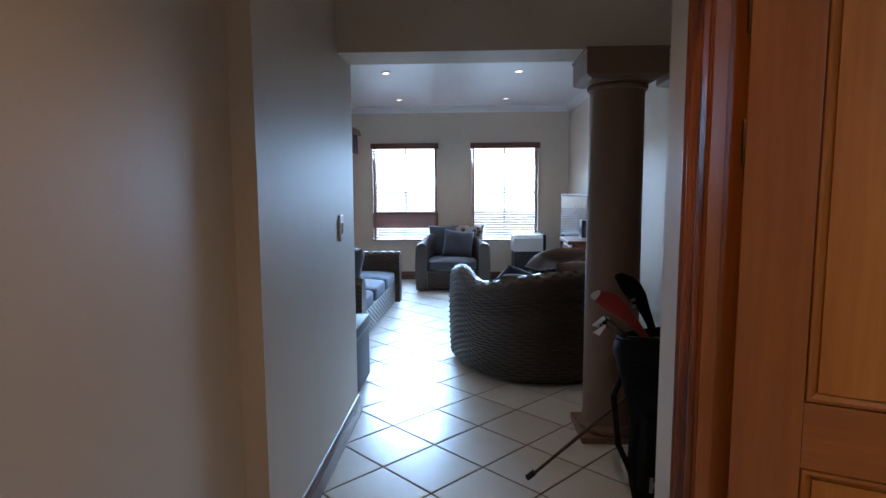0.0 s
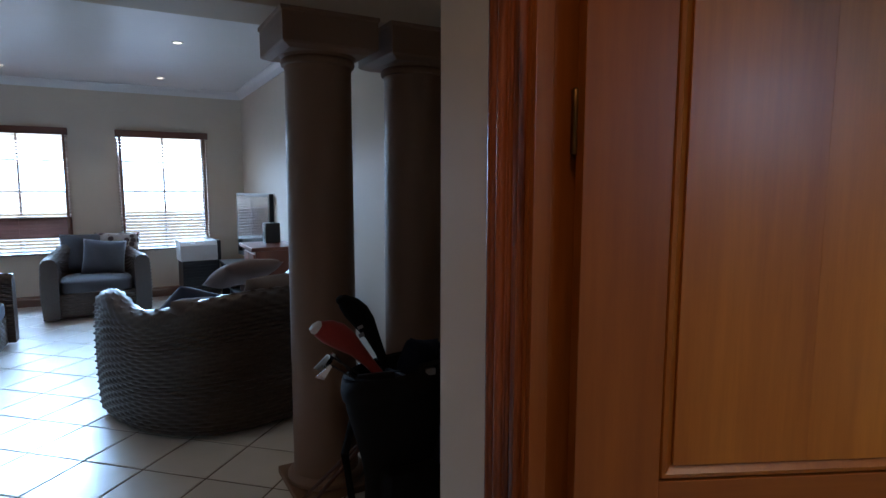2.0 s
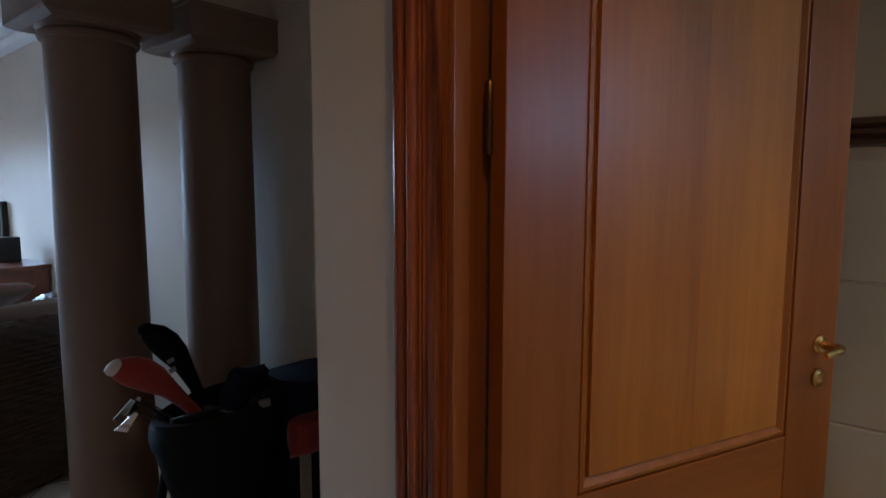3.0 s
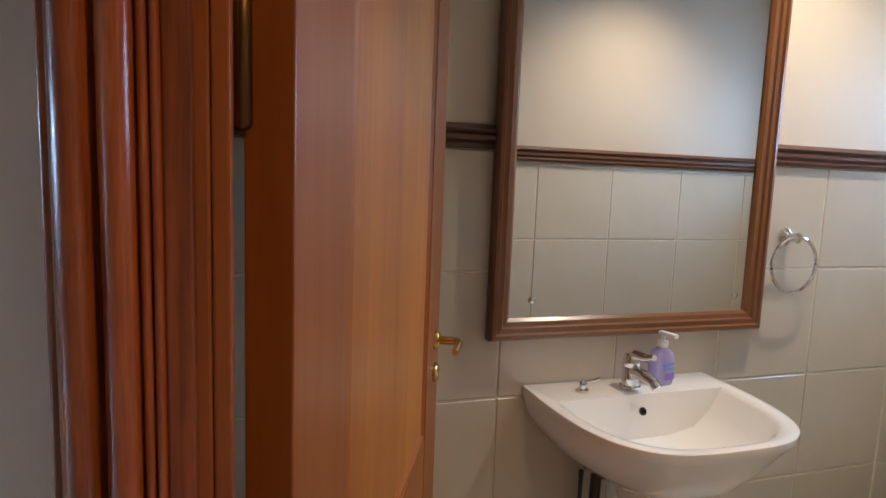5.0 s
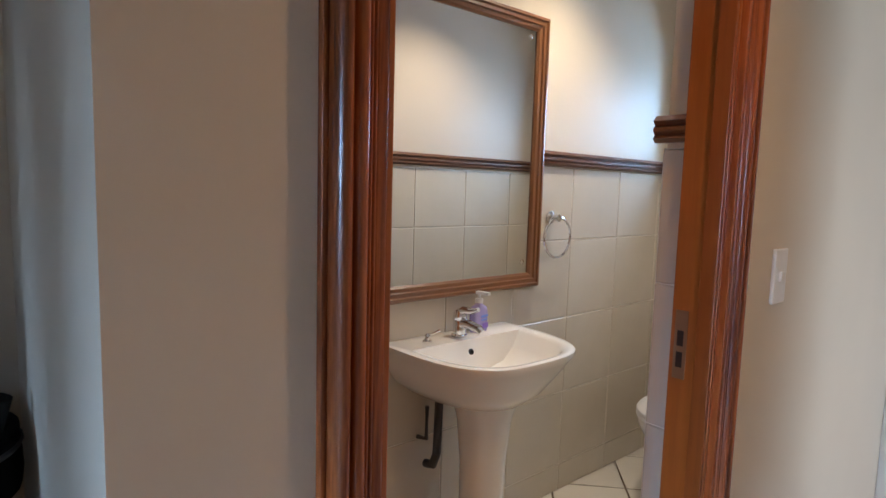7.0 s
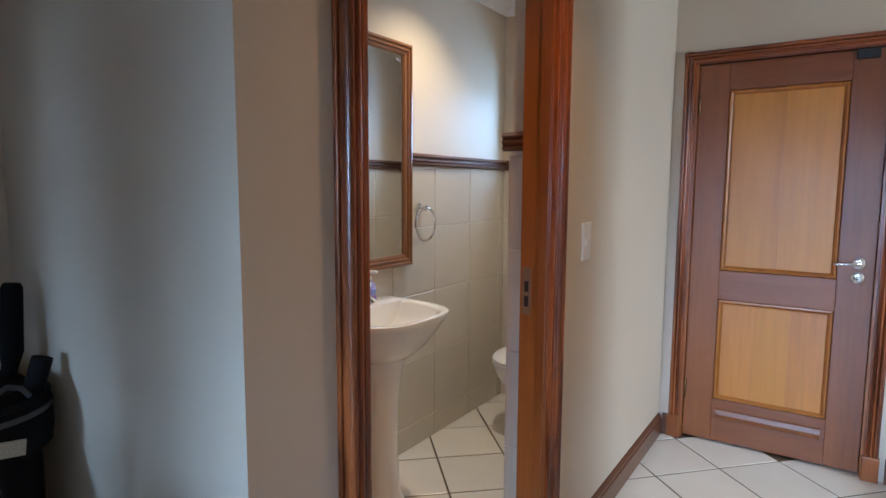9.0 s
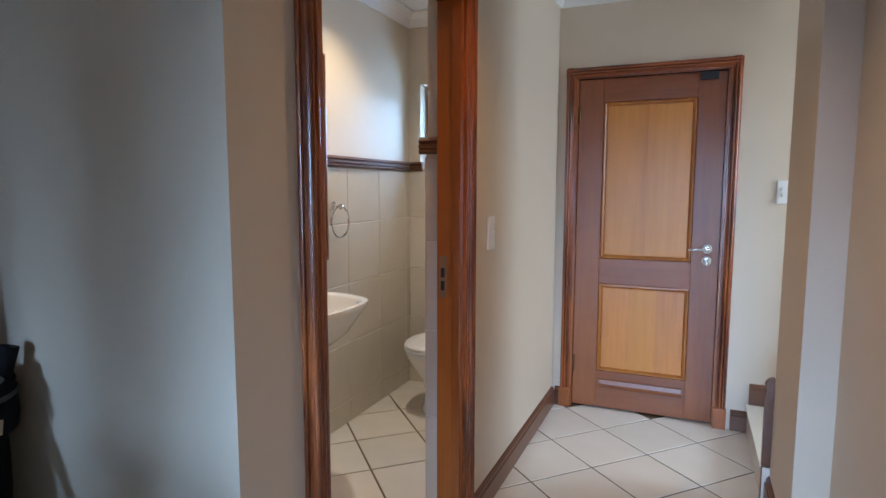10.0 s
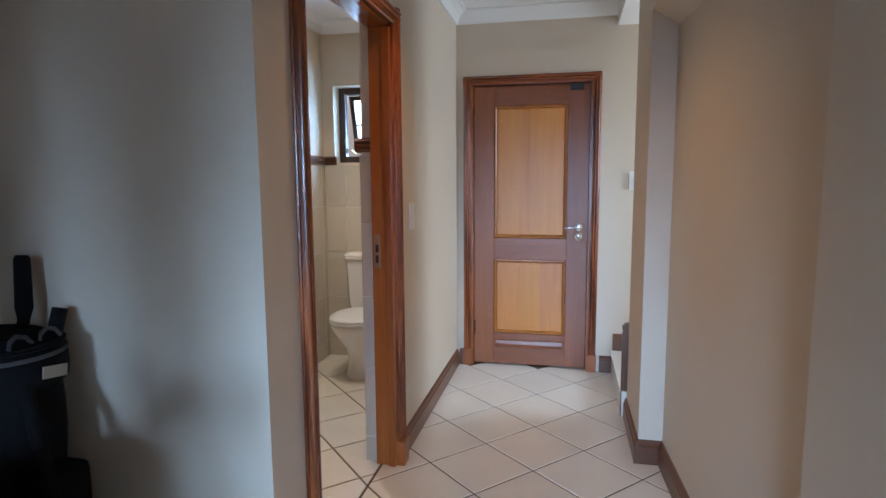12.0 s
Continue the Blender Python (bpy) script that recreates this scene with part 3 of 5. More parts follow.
structure("reveal_plaster", boxes((0.102, XR + WT, D0 - 0.0295, D0 - 0.0255, DADO0, DH)), WALL_BATH, "painted return above the tiled doorway edge", "wall")

DP = [(0, 0), (0.012, 0), (0.020, 0.010), (0.014, 0.018), (0.020, 0.026), (0.020, 0.034), (0.014, 0.040), (0.022, 0.050), (0.012, 0.062), (0, 0.065)]


def dado(name, axis, place, side, a, b, up=0.0):
    f = (lambda t, o, u: (place + side * o * 1.25, t, DADO0 + up + u)) if axis == "x" else (lambda t, o, u: (t, place + side * o * 1.25, DADO0 + up + u))
    return structure(name, extrude_profile(DP, a, b, f), RAIL_DARK_Y if axis == "x" else RAIL_DARK_X, "dark moulded wooden dado rail", "dado rail")


dado("trim_dado_mirror", "x", XB, -1, YB0, MY0 - 0.001)
dado("trim_dado_mirror_2", "x", XB, -1, MY1 + 0.001, YB1)
dado("trim_dado_window", "y", YB0, 1, WX1 - 0.07 + 0.05, XB - 0.02)
dado("trim_dado_window_2", "y", YB0, 1, XR + WT, WX0 + 0.02)
dado("trim_dado_door_side", "x", XR + WT, 1, YB0 + 0.02, D0 - 0.026, 0.012)
dado("trim_dado_return", "y", D0 - 0.026, 1, 0.102, XR + WT + 0.028, 0.012)

# framed mirror
MIRROR = plain("mirror_silver", (0.82, 0.83, 0.82), 0.01, 1.0, 0.0)
MF = wood("mirror_frame_wood", (0.13, 0.050, 0.021), (0.27, 0.112, 0.046), 0.3, "z", 14, 0.3)
MF_Y = wood("mirror_frame_wood_level", (0.13, 0.050, 0.021), (0.27, 0.112, 0.046), 0.3, "y", 14, 0.3)
mir = thing("framed_mirror", pose(XB - 0.012, (MY0 + MY1) / 2, MZ0), "large wall mirror in a moulded brown wooden frame", "mirror")
off = pose(-(XB - 0.012), -(MY0 + MY1) / 2, -MZ0)
fw = 0.058
fp = [(0, 0), (0, 0.024), (0.006, 0.034), (0.016, 0.036), (0.020, 0.029), (0.034, 0.031), (0.038, 0.024), (0.050, 0.022), (0.058, 0.014), (0.058, 0)]
wallx = XB - 0.012
for (ya, za, yb, zb) in ((MY0, MZ0, MY1, MZ0), (MY0, MZ1, MY1, MZ1), (MY0, MZ0, MY0, MZ1), (MY1, MZ0, MY1, MZ1)):
    rings = []
    level = za == zb
    for k, (py, pz) in enumerate(((ya, za), (yb, zb))):
        ring = []
        for c, o in fp:
            iy = c if py == MY0 else -c
            iz = c if pz == MZ0 else -c
            ring.append((wallx - o, py + iy, pz + iz))
        rings.append(ring)
    part("frame_rail" if level else "frame_stile", moved(loft(rings), off), MF_Y if level else MF, mir)
part("glass", moved(boxes((wallx - 0.010, wallx - 0.002, MY0 + 0.05, MY1 - 0.05, MZ0 + 0.05, MZ1 - 0.05)), off), MIRROR, mir, "silvered mirror glass")
for y in (MY0 + 0.09, MY1 - 0.125):
    for z in (MZ0 + 0.105, MZ1 - 0.085):
        part("screw_cap", moved(lathe([(0.0095, 0), (0.0095, 0.003), (0.006, 0.006), (0.0, 0.007)], 16, False), off @ pose(wallx - 0.010, y, z, 0, -90, 0)), CHROME, mir, smooth=True)


# pedestal basin
def d_outline(w, d, n=48, k=2.6, back=0.0):
    """Outline of a basin: straight back at x = 0, bowed front toward -x. Pairs (x, y)."""
    pts = []
    for i in range(n):
        a = math.pi * (i / (n - 1)) - math.pi / 2
        c, s = math.cos(a), math.sin(a)
        pts.append((-d * abs(c) ** (2 / k), w / 2 * math.copysign(abs(s) ** (2 / k), s)))
    return pts


BW, BD, BZ = 0.605, 0.475, 0.86
basin = thing("wash_basin", pose(XB - 0.013, 1.49, 0), "white ceramic pedestal wash basin under the mirror", "basin")


def rim_ring(f_w, f_d, z, dx=0.0, k=2.8):
    return [(x + dx, y, z) for x, y in d_outline(BW * f_w, BD * f_d, 40, k)]


outer = [rim_ring(0.42, 0.52, 0.655, -0.05, 2.2), rim_ring(0.60, 0.66, 0.675, -0.03, 2.2), rim_ring(0.80, 0.82, 0.725, -0.012, 2.4), rim_ring(0.93, 0.92, 0.785, 0, 2.8), rim_ring(0.985, 0.975, 0.835, 0, 3.2), rim_ring(1.0, 0.99, 0.852, 0, 3.4), rim_ring(0.995, 0.985, 0.862, 0, 3.4), rim_ring(0.965, 0.952, 0.864, -0.004, 3.4)]
bowl = [[(x - 0.125, y, z) for x, y in d_outline(BW * fw_, (BD - 0.155) * fd_, 40, kk)] for fw_, fd_, z, kk in ((0.86, 0.99, 0.862, 3.0), (0.83, 0.96, 0.852, 2.9), (0.74, 0.90, 0.80, 2.6), (0.58, 0.78, 0.755, 2.3), (0.34, 0.55, 0.738, 2.1), (0.10, 0.28, 0.735, 2.0))]
part("bowl", loft(outer + bowl), CERAMIC, basin, smooth=True, angle=60)
ped = [[(-0.20 + rx * math.cos(a) * (1.0 if math.cos(a) < 0 else 0.8), ry * math.sin(a), z) for a in [2 * math.pi * i / 28 for i in range(28)]] for rx, ry, z in ((0.115, 0.105, 0.0), (0.118, 0.108, 0.03), (0.10, 0.09, 0.07), (0.085, 0.078, 0.25), (0.09, 0.082, 0.45), (0.105, 0.098, 0.60), (0.13, 0.125, 0.70))]
part("pedestal", loft(ped), CERAMIC, basin, smooth=True, angle=60)
part("overflow", moved(lathe([(0.011, 0.0), (0.011, 0.003), (0.007, 0.003), (0.007, -0.004), (0, -0.004)], 16, False), pose(-0.145, 0.015, 0.822, 0, -65, 0)), BLACK_PLASTIC, basin)
part("waste", moved(lathe([(0.028, 0), (0.028, 0.003), (0.018, 0.004), (0.012, 0.001), (0, 0.001)], 20, False), pose(-0.24, 0, 0.736)), CHROME, basin, smooth=True)
pipe = part("waste_pipe", merge(tube([(-0.08, 0.10, 0.64), (-0.08, 0.105, 0.45), (-0.06, 0.105, 0.40), (-0.02, 0.105, 0.39)], 0.016), tube([(-0.05, 0.13, 0.62), (-0.05, 0.13, 0.50), (0.0, 0.13, 0.49)], 0.008)), plain("dark_pipe", (0.05, 0.05, 0.055), 0.4, 0.3), basin, "dark waste pipe and valve", True)

tap = thing("mixer_tap", pose(XB - 0.013 - 0.075, 1.50, 0.864), "chrome single-lever mixer tap on the basin", "tap")
part("body", lathe([(0.029, 0), (0.029, 0.006), (0.024, 0.010), (0.024, 0.058), (0.0225, 0.060), (0.025, 0.063), (0.025, 0.078), (0.019, 0.094), (0, 0.099)], 24), CHROME, tap, smooth=True)
part("spout", tube([(0, 0, 0.045), (-0.05, 0, 0.052), (-0.10, 0, 0.046), (-0.118, 0, 0.034)], 0.017, 12, [1.1, 1, 0.9, 0.8]), CHROME, tap, smooth=True)
part("lever", tube([(0.0, 0, 0.085), (-0.02, 0, 0.098), (-0.06, -0.002, 0.100), (-0.092, -0.003, 0.112)], 0.013, 10, [1.2, 1.1, 0.9, 0.6]), CHROME, tap, smooth=True)

plug = thing("basin_plug_tap", pose(XB - 0.013 - 0.075, 1.648, 0.864), "small chrome lever fitting on the basin ledge", "tap")
part("base", lathe([(0.016, 0), (0.016, 0.005), (0.010, 0.008), (0.009, 0.018), (0.012, 0.022), (0.004, 0.03), (0, 0.03)], 18), CHROME, plug, smooth=True)
part("lever", tube([(0, 0, 0.022), (-0.02, -0.015, 0.034), (-0.032, -0.03, 0.044)], 0.004, 8), CHROME, plug, smooth=True)

LILAC = plain("lilac_soap", (0.55, 0.48, 0.86), 0.12, vary=0.05, coat=0.5)
LILAC.node_tree.nodes["Principled BSDF"].inputs["Transmission Weight"].default_value = 0.35
soap = thing("soap_bottle", pose(XB - 0.013 - 0.062, 1.392, 0.864, 0, 0, 12), "lilac liquid soap bottle with a white pump", "soap bottle")
sec = lambda rx, ry, z: [(rx * math.copysign(abs(math.cos(a)) ** 0.75, math.cos(a)), ry * math.copysign(abs(math.sin(a)) ** 0.75, math.sin(a)), z) for a in [2 * math.pi * i / 24 for i in range(24)]]
part("bottle", loft([sec(0.024, 0.036, 0), sec(0.026, 0.039, 0.006), sec(0.026, 0.039, 0.075), sec(0.023, 0.034, 0.092), sec(0.013, 0.014, 0.104), sec(0.012, 0.012, 0.110)]), LILAC, soap, smooth=True, angle=60)
pump = part("pump", merge(moved(lathe([(0.015, 0.108), (0.015, 0.124), (0.006, 0.126), (0.006, 0.142), (0, 0.142)], 16), pose(0, 0, 0)), boxes((-0.045, 0.012, -0.009, 0.009, 0.140, 0.152), bevel=0.003)), WHITE_PLASTIC, soap, "white pump head", True)
LABEL = plain("label_blue", (0.12, 0.22, 0.62), 0.4)
LABEL2 = plain("label_dark_lilac", (0.20, 0.10, 0.45), 0.4)
lab = part("label_mark", boxes((-0.0275, -0.0262, -0.022, 0.022, 0.058, 0.066), (-0.0275, -0.0262, -0.018, 0.020, 0.046, 0.052)), LABEL, soap)
part("label_mark", boxes((-0.0275, -0.0262, -0.024, 0.010, 0.016, 0.036)), LABEL2, soap)

ring = thing("towel_ring", pose(XB - 0.012, 0.925, 1.282), "chrome towel ring on beige wall tiles", "towel ring")
part("rose", moved(lathe([(0.027, 0), (0.027, 0.006), (0.020, 0.012), (0.013, 0.02), (0.013, 0.045), (0.016, 0.05), (0.0, 0.054)], 20), pose(0, 0, 0, 0, -90, 0)), CHROME, ring, smooth=True)
n = 40
part("ring", tube([(-0.045 + 0.0, 0.086 * math.sin(2 * math.pi * i / n), -0.082 + 0.086 * math.cos(2 * math.pi * i / n)) for i in range(n + 1)], 0.0055, 8), CHROME, ring, smooth=True)

# close-coupled toilet
wc = thing("toilet", pose(0.64, YB0 + 0.004, 0), "white ceramic close-coupled toilet below a small window", "toilet")


def egg(rx, ry, cy, z, n=36, k=2.2):
    return [(rx * math.copysign(abs(math.cos(a)) ** (2 / k), math.cos(a)), cy + (ry if math.sin(a) > 0 else ry * 0.9) * math.copysign(abs(math.sin(a)) ** (2 / k), math.sin(a)), z) for a in [2 * math.pi * i / n for i in range(n)]]


part("bowl", loft([egg(0.105, 0.19, 0.34, 0), egg(0.11, 0.195, 0.34, 0.02), egg(0.095, 0.17, 0.34, 0.05), egg(0.085, 0.15, 0.35, 0.13), egg(0.10, 0.17, 0.37, 0.22), egg(0.15, 0.21, 0.41, 0.31), egg(0.175, 0.235, 0.42, 0.37), egg(0.18, 0.24, 0.42, 0.40), egg(0.176, 0.236, 0.42, 0.405), egg(0.13, 0.19, 0.43, 0.40), egg(0.10, 0.15, 0.43, 0.34), egg(0.05, 0.08, 0.40, 0.27)]), CERAMIC, wc, smooth=True, angle=60)
part("shelf", boxes((-0.16, 0.16, 0.02, 0.26, 0.33, 0.40), bevel=0.015), CERAMIC, wc, smooth=True)
part("seat", loft([egg(0.182, 0.242, 0.42, 0.407), egg(0.186, 0.246, 0.42, 0.414), egg(0.184, 0.244, 0.42, 0.424), egg(0.176, 0.236, 0.42, 0.427)]), WHITE_PLASTIC, wc, "white plastic seat", True, 60)
part("lid", loft([egg(0.182, 0.242, 0.42, 0.4275), egg(0.186, 0.246, 0.42, 0.435), egg(0.180, 0.24, 0.42, 0.445), egg(0.12, 0.17, 0.42, 0.452), egg(0.03, 0.05, 0.42, 0.454)]), WHITE_PLASTIC, wc, "closed white plastic lid", True, 60)
rr = lambda w, d, y0, z: [(w / 2 * sx, y0 + dy, z) for sx, dy in ((-1, 0), (1, 0), (1, d * 0.8), (0.86, d), (-0.86, d), (-1, d * 0.8))]
part("cistern", loft([rr(0.33, 0.15, 0.0, 0.40), rr(0.36, 0.165, 0.0, 0.46), rr(0.385, 0.18, 0.0, 0.79)]), CERAMIC, wc, smooth=True, angle=30)
part("cistern_lid", loft([rr(0.40, 0.19, 0.0, 0.791), rr(0.41, 0.195, 0.0, 0.80), rr(0.405, 0.192, 0.0, 0.825), rr(0.36, 0.16, 0.01, 0.838)]), CERAMIC, wc, smooth=True, angle=30)
part("flush_button", moved(lathe([(0.022, 0), (0.022, 0.006), (0.016, 0.009), (0, 0.009)], 18), pose(0, 0.09, 0.838)), CHROME, wc, smooth=True)

# washroom window with its sash pushed open
WIN_WOOD = wood("window_wood", (0.030, 0.013, 0.009), (0.07, 0.032, 0.02), 0.35, "z", 12)
GLASS, gnt, gb = nodes_of("window_glass", 0.02)
gb.inputs["Base Color"].default_value = (0.95, 0.97, 0.97, 1)
gb.inputs["Transmission Weight"].default_value = 1.0
gb.inputs["IOR"].default_value = 1.05
w1 = thing("window_1", pose((WX0 + WX1) / 2, YB0 - 0.14, WW0), "small dark-framed washroom window with its sash open", "window", kind="structure")
ww, wh = WX1 - WX0, WW1 - WW0
for a, b, c, d in ((-ww / 2, -ww / 2 + 0.05, 0, wh), (ww / 2 - 0.05, ww / 2, 0, wh), (-ww / 2 + 0.05, ww / 2 - 0.05, 0, 0.05), (-ww / 2 + 0.05, ww / 2 - 0.05, wh - 0.05, wh)):
    part("window_frame", boxes((a, b, -0.03, 0.03, c, d), bevel=0.003), WIN_WOOD, w1)
sw, sh = ww - 0.12, wh - 0.12
sash = part("sash", boxes(*[(a, b, -0.03, 0, c, d) for a, b, c, d in ((-sw / 2, -sw / 2 + 0.035, -sh, 0), (sw / 2 - 0.035, sw / 2, -sh, 0), (-sw / 2 + 0.035, sw / 2 - 0.035, -sh, -sh + 0.035), (-sw / 2 + 0.035, sw / 2 - 0.035, -0.035, 0))], bevel=0.002), WIN_WOOD, w1, "dark sash pushed outward")
sash.matrix_basis = pose(0, -0.03, wh - 0.055, -16, 0, 0)
part("glazing_bar", boxes((-sw / 2 + 0.035, sw / 2 - 0.035, -0.022, -0.008, -sh * 0.5 - 0.008, -sh * 0.5 + 0.008)), WIN_WOOD, sash)
g = part("pane", boxes((-sw / 2 + 0.03, sw / 2 - 0.03, -0.017, -0.013, -sh + 0.03, -0.03)), GLASS, sash)
g.visible_shadow = False
part("stay", tube([(sw / 2 - 0.02, 0.0, 0.10), (sw / 2 - 0.02, -0.10, 0.08)], 0.006), BRASS, w1)


# ---------------------------------------------------------------- ceiling fittings
GLOW = glow("lamp_face", (1.0, 0.9, 0.78), 12.0)


def downlight(x, y):
    t = thing("downlight", pose(x, y, CH), "small round recessed ceiling downlight, lit", "downlight", "ceiling downlights")
    part("trim", lathe([(0.033, -0.004), (0.036, -0.008), (0.045, -0.008), (0.048, -0.001), (0.048, 0.0), (0.033, 0.0)], 28, False), WHITE_PLASTIC, t, smooth=True)
    part("lamp", lathe([(0.0, -0.0035), (0.032, -0.0035), (0.032, -0.0005), (0, -0.0005)], 24, False), GLOW, t)
    return t


for x, y in DOWNLIGHTS:
    downlight(x, y)

# ---------------------------------------------------------------- columns
def column(x, y):
    t = thing("column", pose(x, y, 0), "brown plastered round column with a square capital", "column", "columns under the beam")
    part("plinth", boxes((-0.185, 0.185, -0.185, 0.185, 0, 0.035), bevel=0.006), COLUMN, t)
    part("base_ring", lathe([(0.168, 0.035), (0.178, 0.045), (0.178, 0.06), (0.165, 0.075), (0.152, 0.085)], 40), COLUMN, t, smooth=True)
    part("shaft", lathe([(0.152, 0.085), (0.148, 0.11), (0.147, 0.9), (0.143, 1.88), (0.146, 1.90)], 48), COLUMN, t, smooth=True)
    part("neck_ring", lathe([(0.146, 1.90), (0.156, 1.905), (0.160, 1.918), (0.156, 1.93), (0.150, 1.934), (0.165, 1.945), (0.185, 1.962)], 40), COLUMN, t, smooth=True)
    rings = []
    for h, z in ((0.165, 1.945), (0.196, 1.957), (0.203, 1.965), (0.203, 2.075), (0.209, 2.08), (0.209, BEAM_Z - 0.001)):
        rings.append([(-h, -h, z), (h, -h, z), (h, h, z), (-h, h, z)])
    part("capital", loft(rings), COLUMN, t)
    return t


c1 = column(0.225, 4.31)
copy_thing(c1, pose(0.695, 4.31, 0))


# ---------------------------------------------------------------- windows and blinds
BLIND = wood("blind_wood", (0.075, 0.022, 0.014), (0.15, 0.05, 0.03), 0.4, "x", 12)
STEEL = plain("window_steel", (0.62, 0.60, 0.55), 0.45, vary=0.05)
CORD = plain("cord", (0.18, 0.10, 0.07), 0.8)


def living_window(i, x0, x1):
    t = thing("window_%d" % i, pose((x0 + x1) / 2, LY1 + 0.12, WZ0), "pale-framed cottage-pane window behind a wooden blind", "window", kind="structure")
    w, h = x1 - x0, WZ1 - WZ0
    for a, b, c, d in ((-w / 2, -w / 2 + 0.045, 0, h), (w / 2 - 0.045, w / 2, 0, h), (-w / 2 + 0.045, w / 2 - 0.045, 0, 0.045), (-w / 2 + 0.045, w / 2 - 0.045, h - 0.045, h)):
        part("window_frame", boxes((a, b, -0.03, 0.03, c, d), bevel=0.003), STEEL, t)
    part("glazing_bar", boxes((-0.011, 0.011, -0.014, 0.014, 0.045, h - 0.045)), STEEL, t)
    for z in (h * 0.25, h * 0.5, h * 0.75):
        part("glazing_bar", boxes((-w / 2 + 0.045, w / 2 - 0.045, -0.012, 0.012, z - 0.009, z + 0.009)), STEEL, t)
    for c in range(2):
        for r in range(4):
            xa = -w / 2 + 0.045 if c == 0 else 0.011
            xb = -0.011 if c == 0 else w / 2 - 0.045
            g = part("pane", boxes((xa, xb, -0.002, 0.002, 0.045 + (h - 0.09) * r / 4, 0.045 + (h - 0.09) * (r + 1) / 4)), GLASS, t)
            g.visible_shadow = False
    part("window_sill", boxes((-w / 2 - 0.0, w / 2 + 0.0, -0.14, -0.03, -0.0, 0.02), bevel=0.004), CEIL, t)
    return t


def venetian(x0, x1, bunch, label):
    """Wooden slat blind. bunch: heights between which slats hang closed together."""
    t = thing("venetian_blind", pose((x0 + x1) / 2, LY1 - 0.02, WZ0), label, "blind", "living room blinds")
    w, h = x1 - x0 + 0.02, WZ1 - WZ0
    part("pelmet", boxes((-w / 2 - 0.01, w / 2 + 0.01, -0.04, 0.015, h - 0.075, h + 0.005), bevel=0.004), BLIND, t)
    n = 36
    for i in range(n):
        z = 0.03 + (h - 0.12) * i / (n - 1)
        tilt = 9
        if bunch and bunch[0] < z < bunch[1]:
            tilt = 62
        part("slat", moved(boxes((-w / 2, w / 2, -0.024, 0.024, -0.0014, 0.0014)), pose(0, 0.0, z, tilt, 0, 0)), BLIND, t)
    part("bottom_bar", boxes((-w / 2, w / 2, -0.024, 0.024, 0.004, 0.018), bevel=0.003), BLIND, t)
    for x in (-w / 2 + 0.035, -0.01, w / 2 - 0.035):
        for y in (-0.0255, 0.0255):
            part("tape", boxes((x - 0.012, x + 0.012, y - 0.0005, y + 0.0005, 0.01, h - 0.07)) if x != -0.01 else tube([(x, y, 0.01), (x, y, h - 0.07)], 0.0016, 6), CORD, t)
    return t


living_window(2, *WIN[0])
living_window(3, *WIN[1])
venetian(*WIN[0], (0.20, 0.43), "dark wooden slat blind with a band of slats tilted shut")
venetian(*WIN[1], None, "dark wooden slat blind with open slats")

# ---------------------------------------------------------------- woven furniture
def rattan_material(name, lo, hi):
    m, nt, b = nodes_of(name, 0.42)
    v = coords(nt)
    big = noise_node(nt, v, 3.0, 3)
    fine = noise_node(nt, v, 70, 3)
    c1 = ramp(nt, big, [(0.3, lo), (0.7, hi)])
    c2 = ramp(nt, fine, [(0.3, shade(lo, 0.6)), (0.7, shade(hi, 1.25))])
    nt.links.new(mixed(nt, 0.5, c1, c2), b.inputs["Base Color"])
    b.inputs["Coat Weight"].default_value = 0.15
    return m


RATTAN = rattan_material("rattan", (0.024, 0.0125, 0.007), (0.052, 0.028, 0.016))


def fabric(name, c, vary=0.15, rough=0.9, sheen=0.2):
    m, nt, b = nodes_of(name, rough)
    v = coords(nt)
    n1, n2 = noise_node(nt, v, 4, 3), noise_node(nt, v, 260, 2)
    col = mixed(nt, 0.35, ramp(nt, n1, [(0.3, shade(c, 1 - vary)), (0.7, shade(c, 1 + vary))]), ramp(nt, n2, [(0.35, shade(c, 0.6)), (0.65, shade(c, 1.4))]))
    nt.links.new(col, b.inputs["Base Color"])
    b.inputs["Sheen Weight"].default_value = sheen
    bump(nt, b, n2, 0.3, 0.002)
    return m


CHARCOAL = fabric("charcoal_fabric", (0.055, 0.056, 0.065))
SLATE = fabric("slate_fabric", (0.065, 0.075, 0.105), sheen=0.05)
TAUPE = fabric("taupe_fabric", (0.13, 0.098, 0.085))
DENIM = fabric("denim_throw", (0.05, 0.065, 0.11))
RED = fabric("red_fabric", (0.28, 0.022, 0.016))


def patterned(name):
    m, nt, b = nodes_of(name, 0.85)
    v = coords(nt)
    vo = nt.nodes.new("ShaderNodeTexVoronoi")
    vo.inputs["Scale"].default_value = 14
    nt.links.new(v, vo.inputs["Vector"])
    nt.links.new(ramp(nt, vo.outputs["Distance"], [(0.0, (0.04, 0.025, 0.025)), (0.40, (0.08, 0.05, 0.045)), (0.45, (0.36, 0.30, 0.26)), (0.8, (0.42, 0.36, 0.31))]), b.inputs["Base Color"])
    return m


PATTERN = patterned("patterned_fabric")


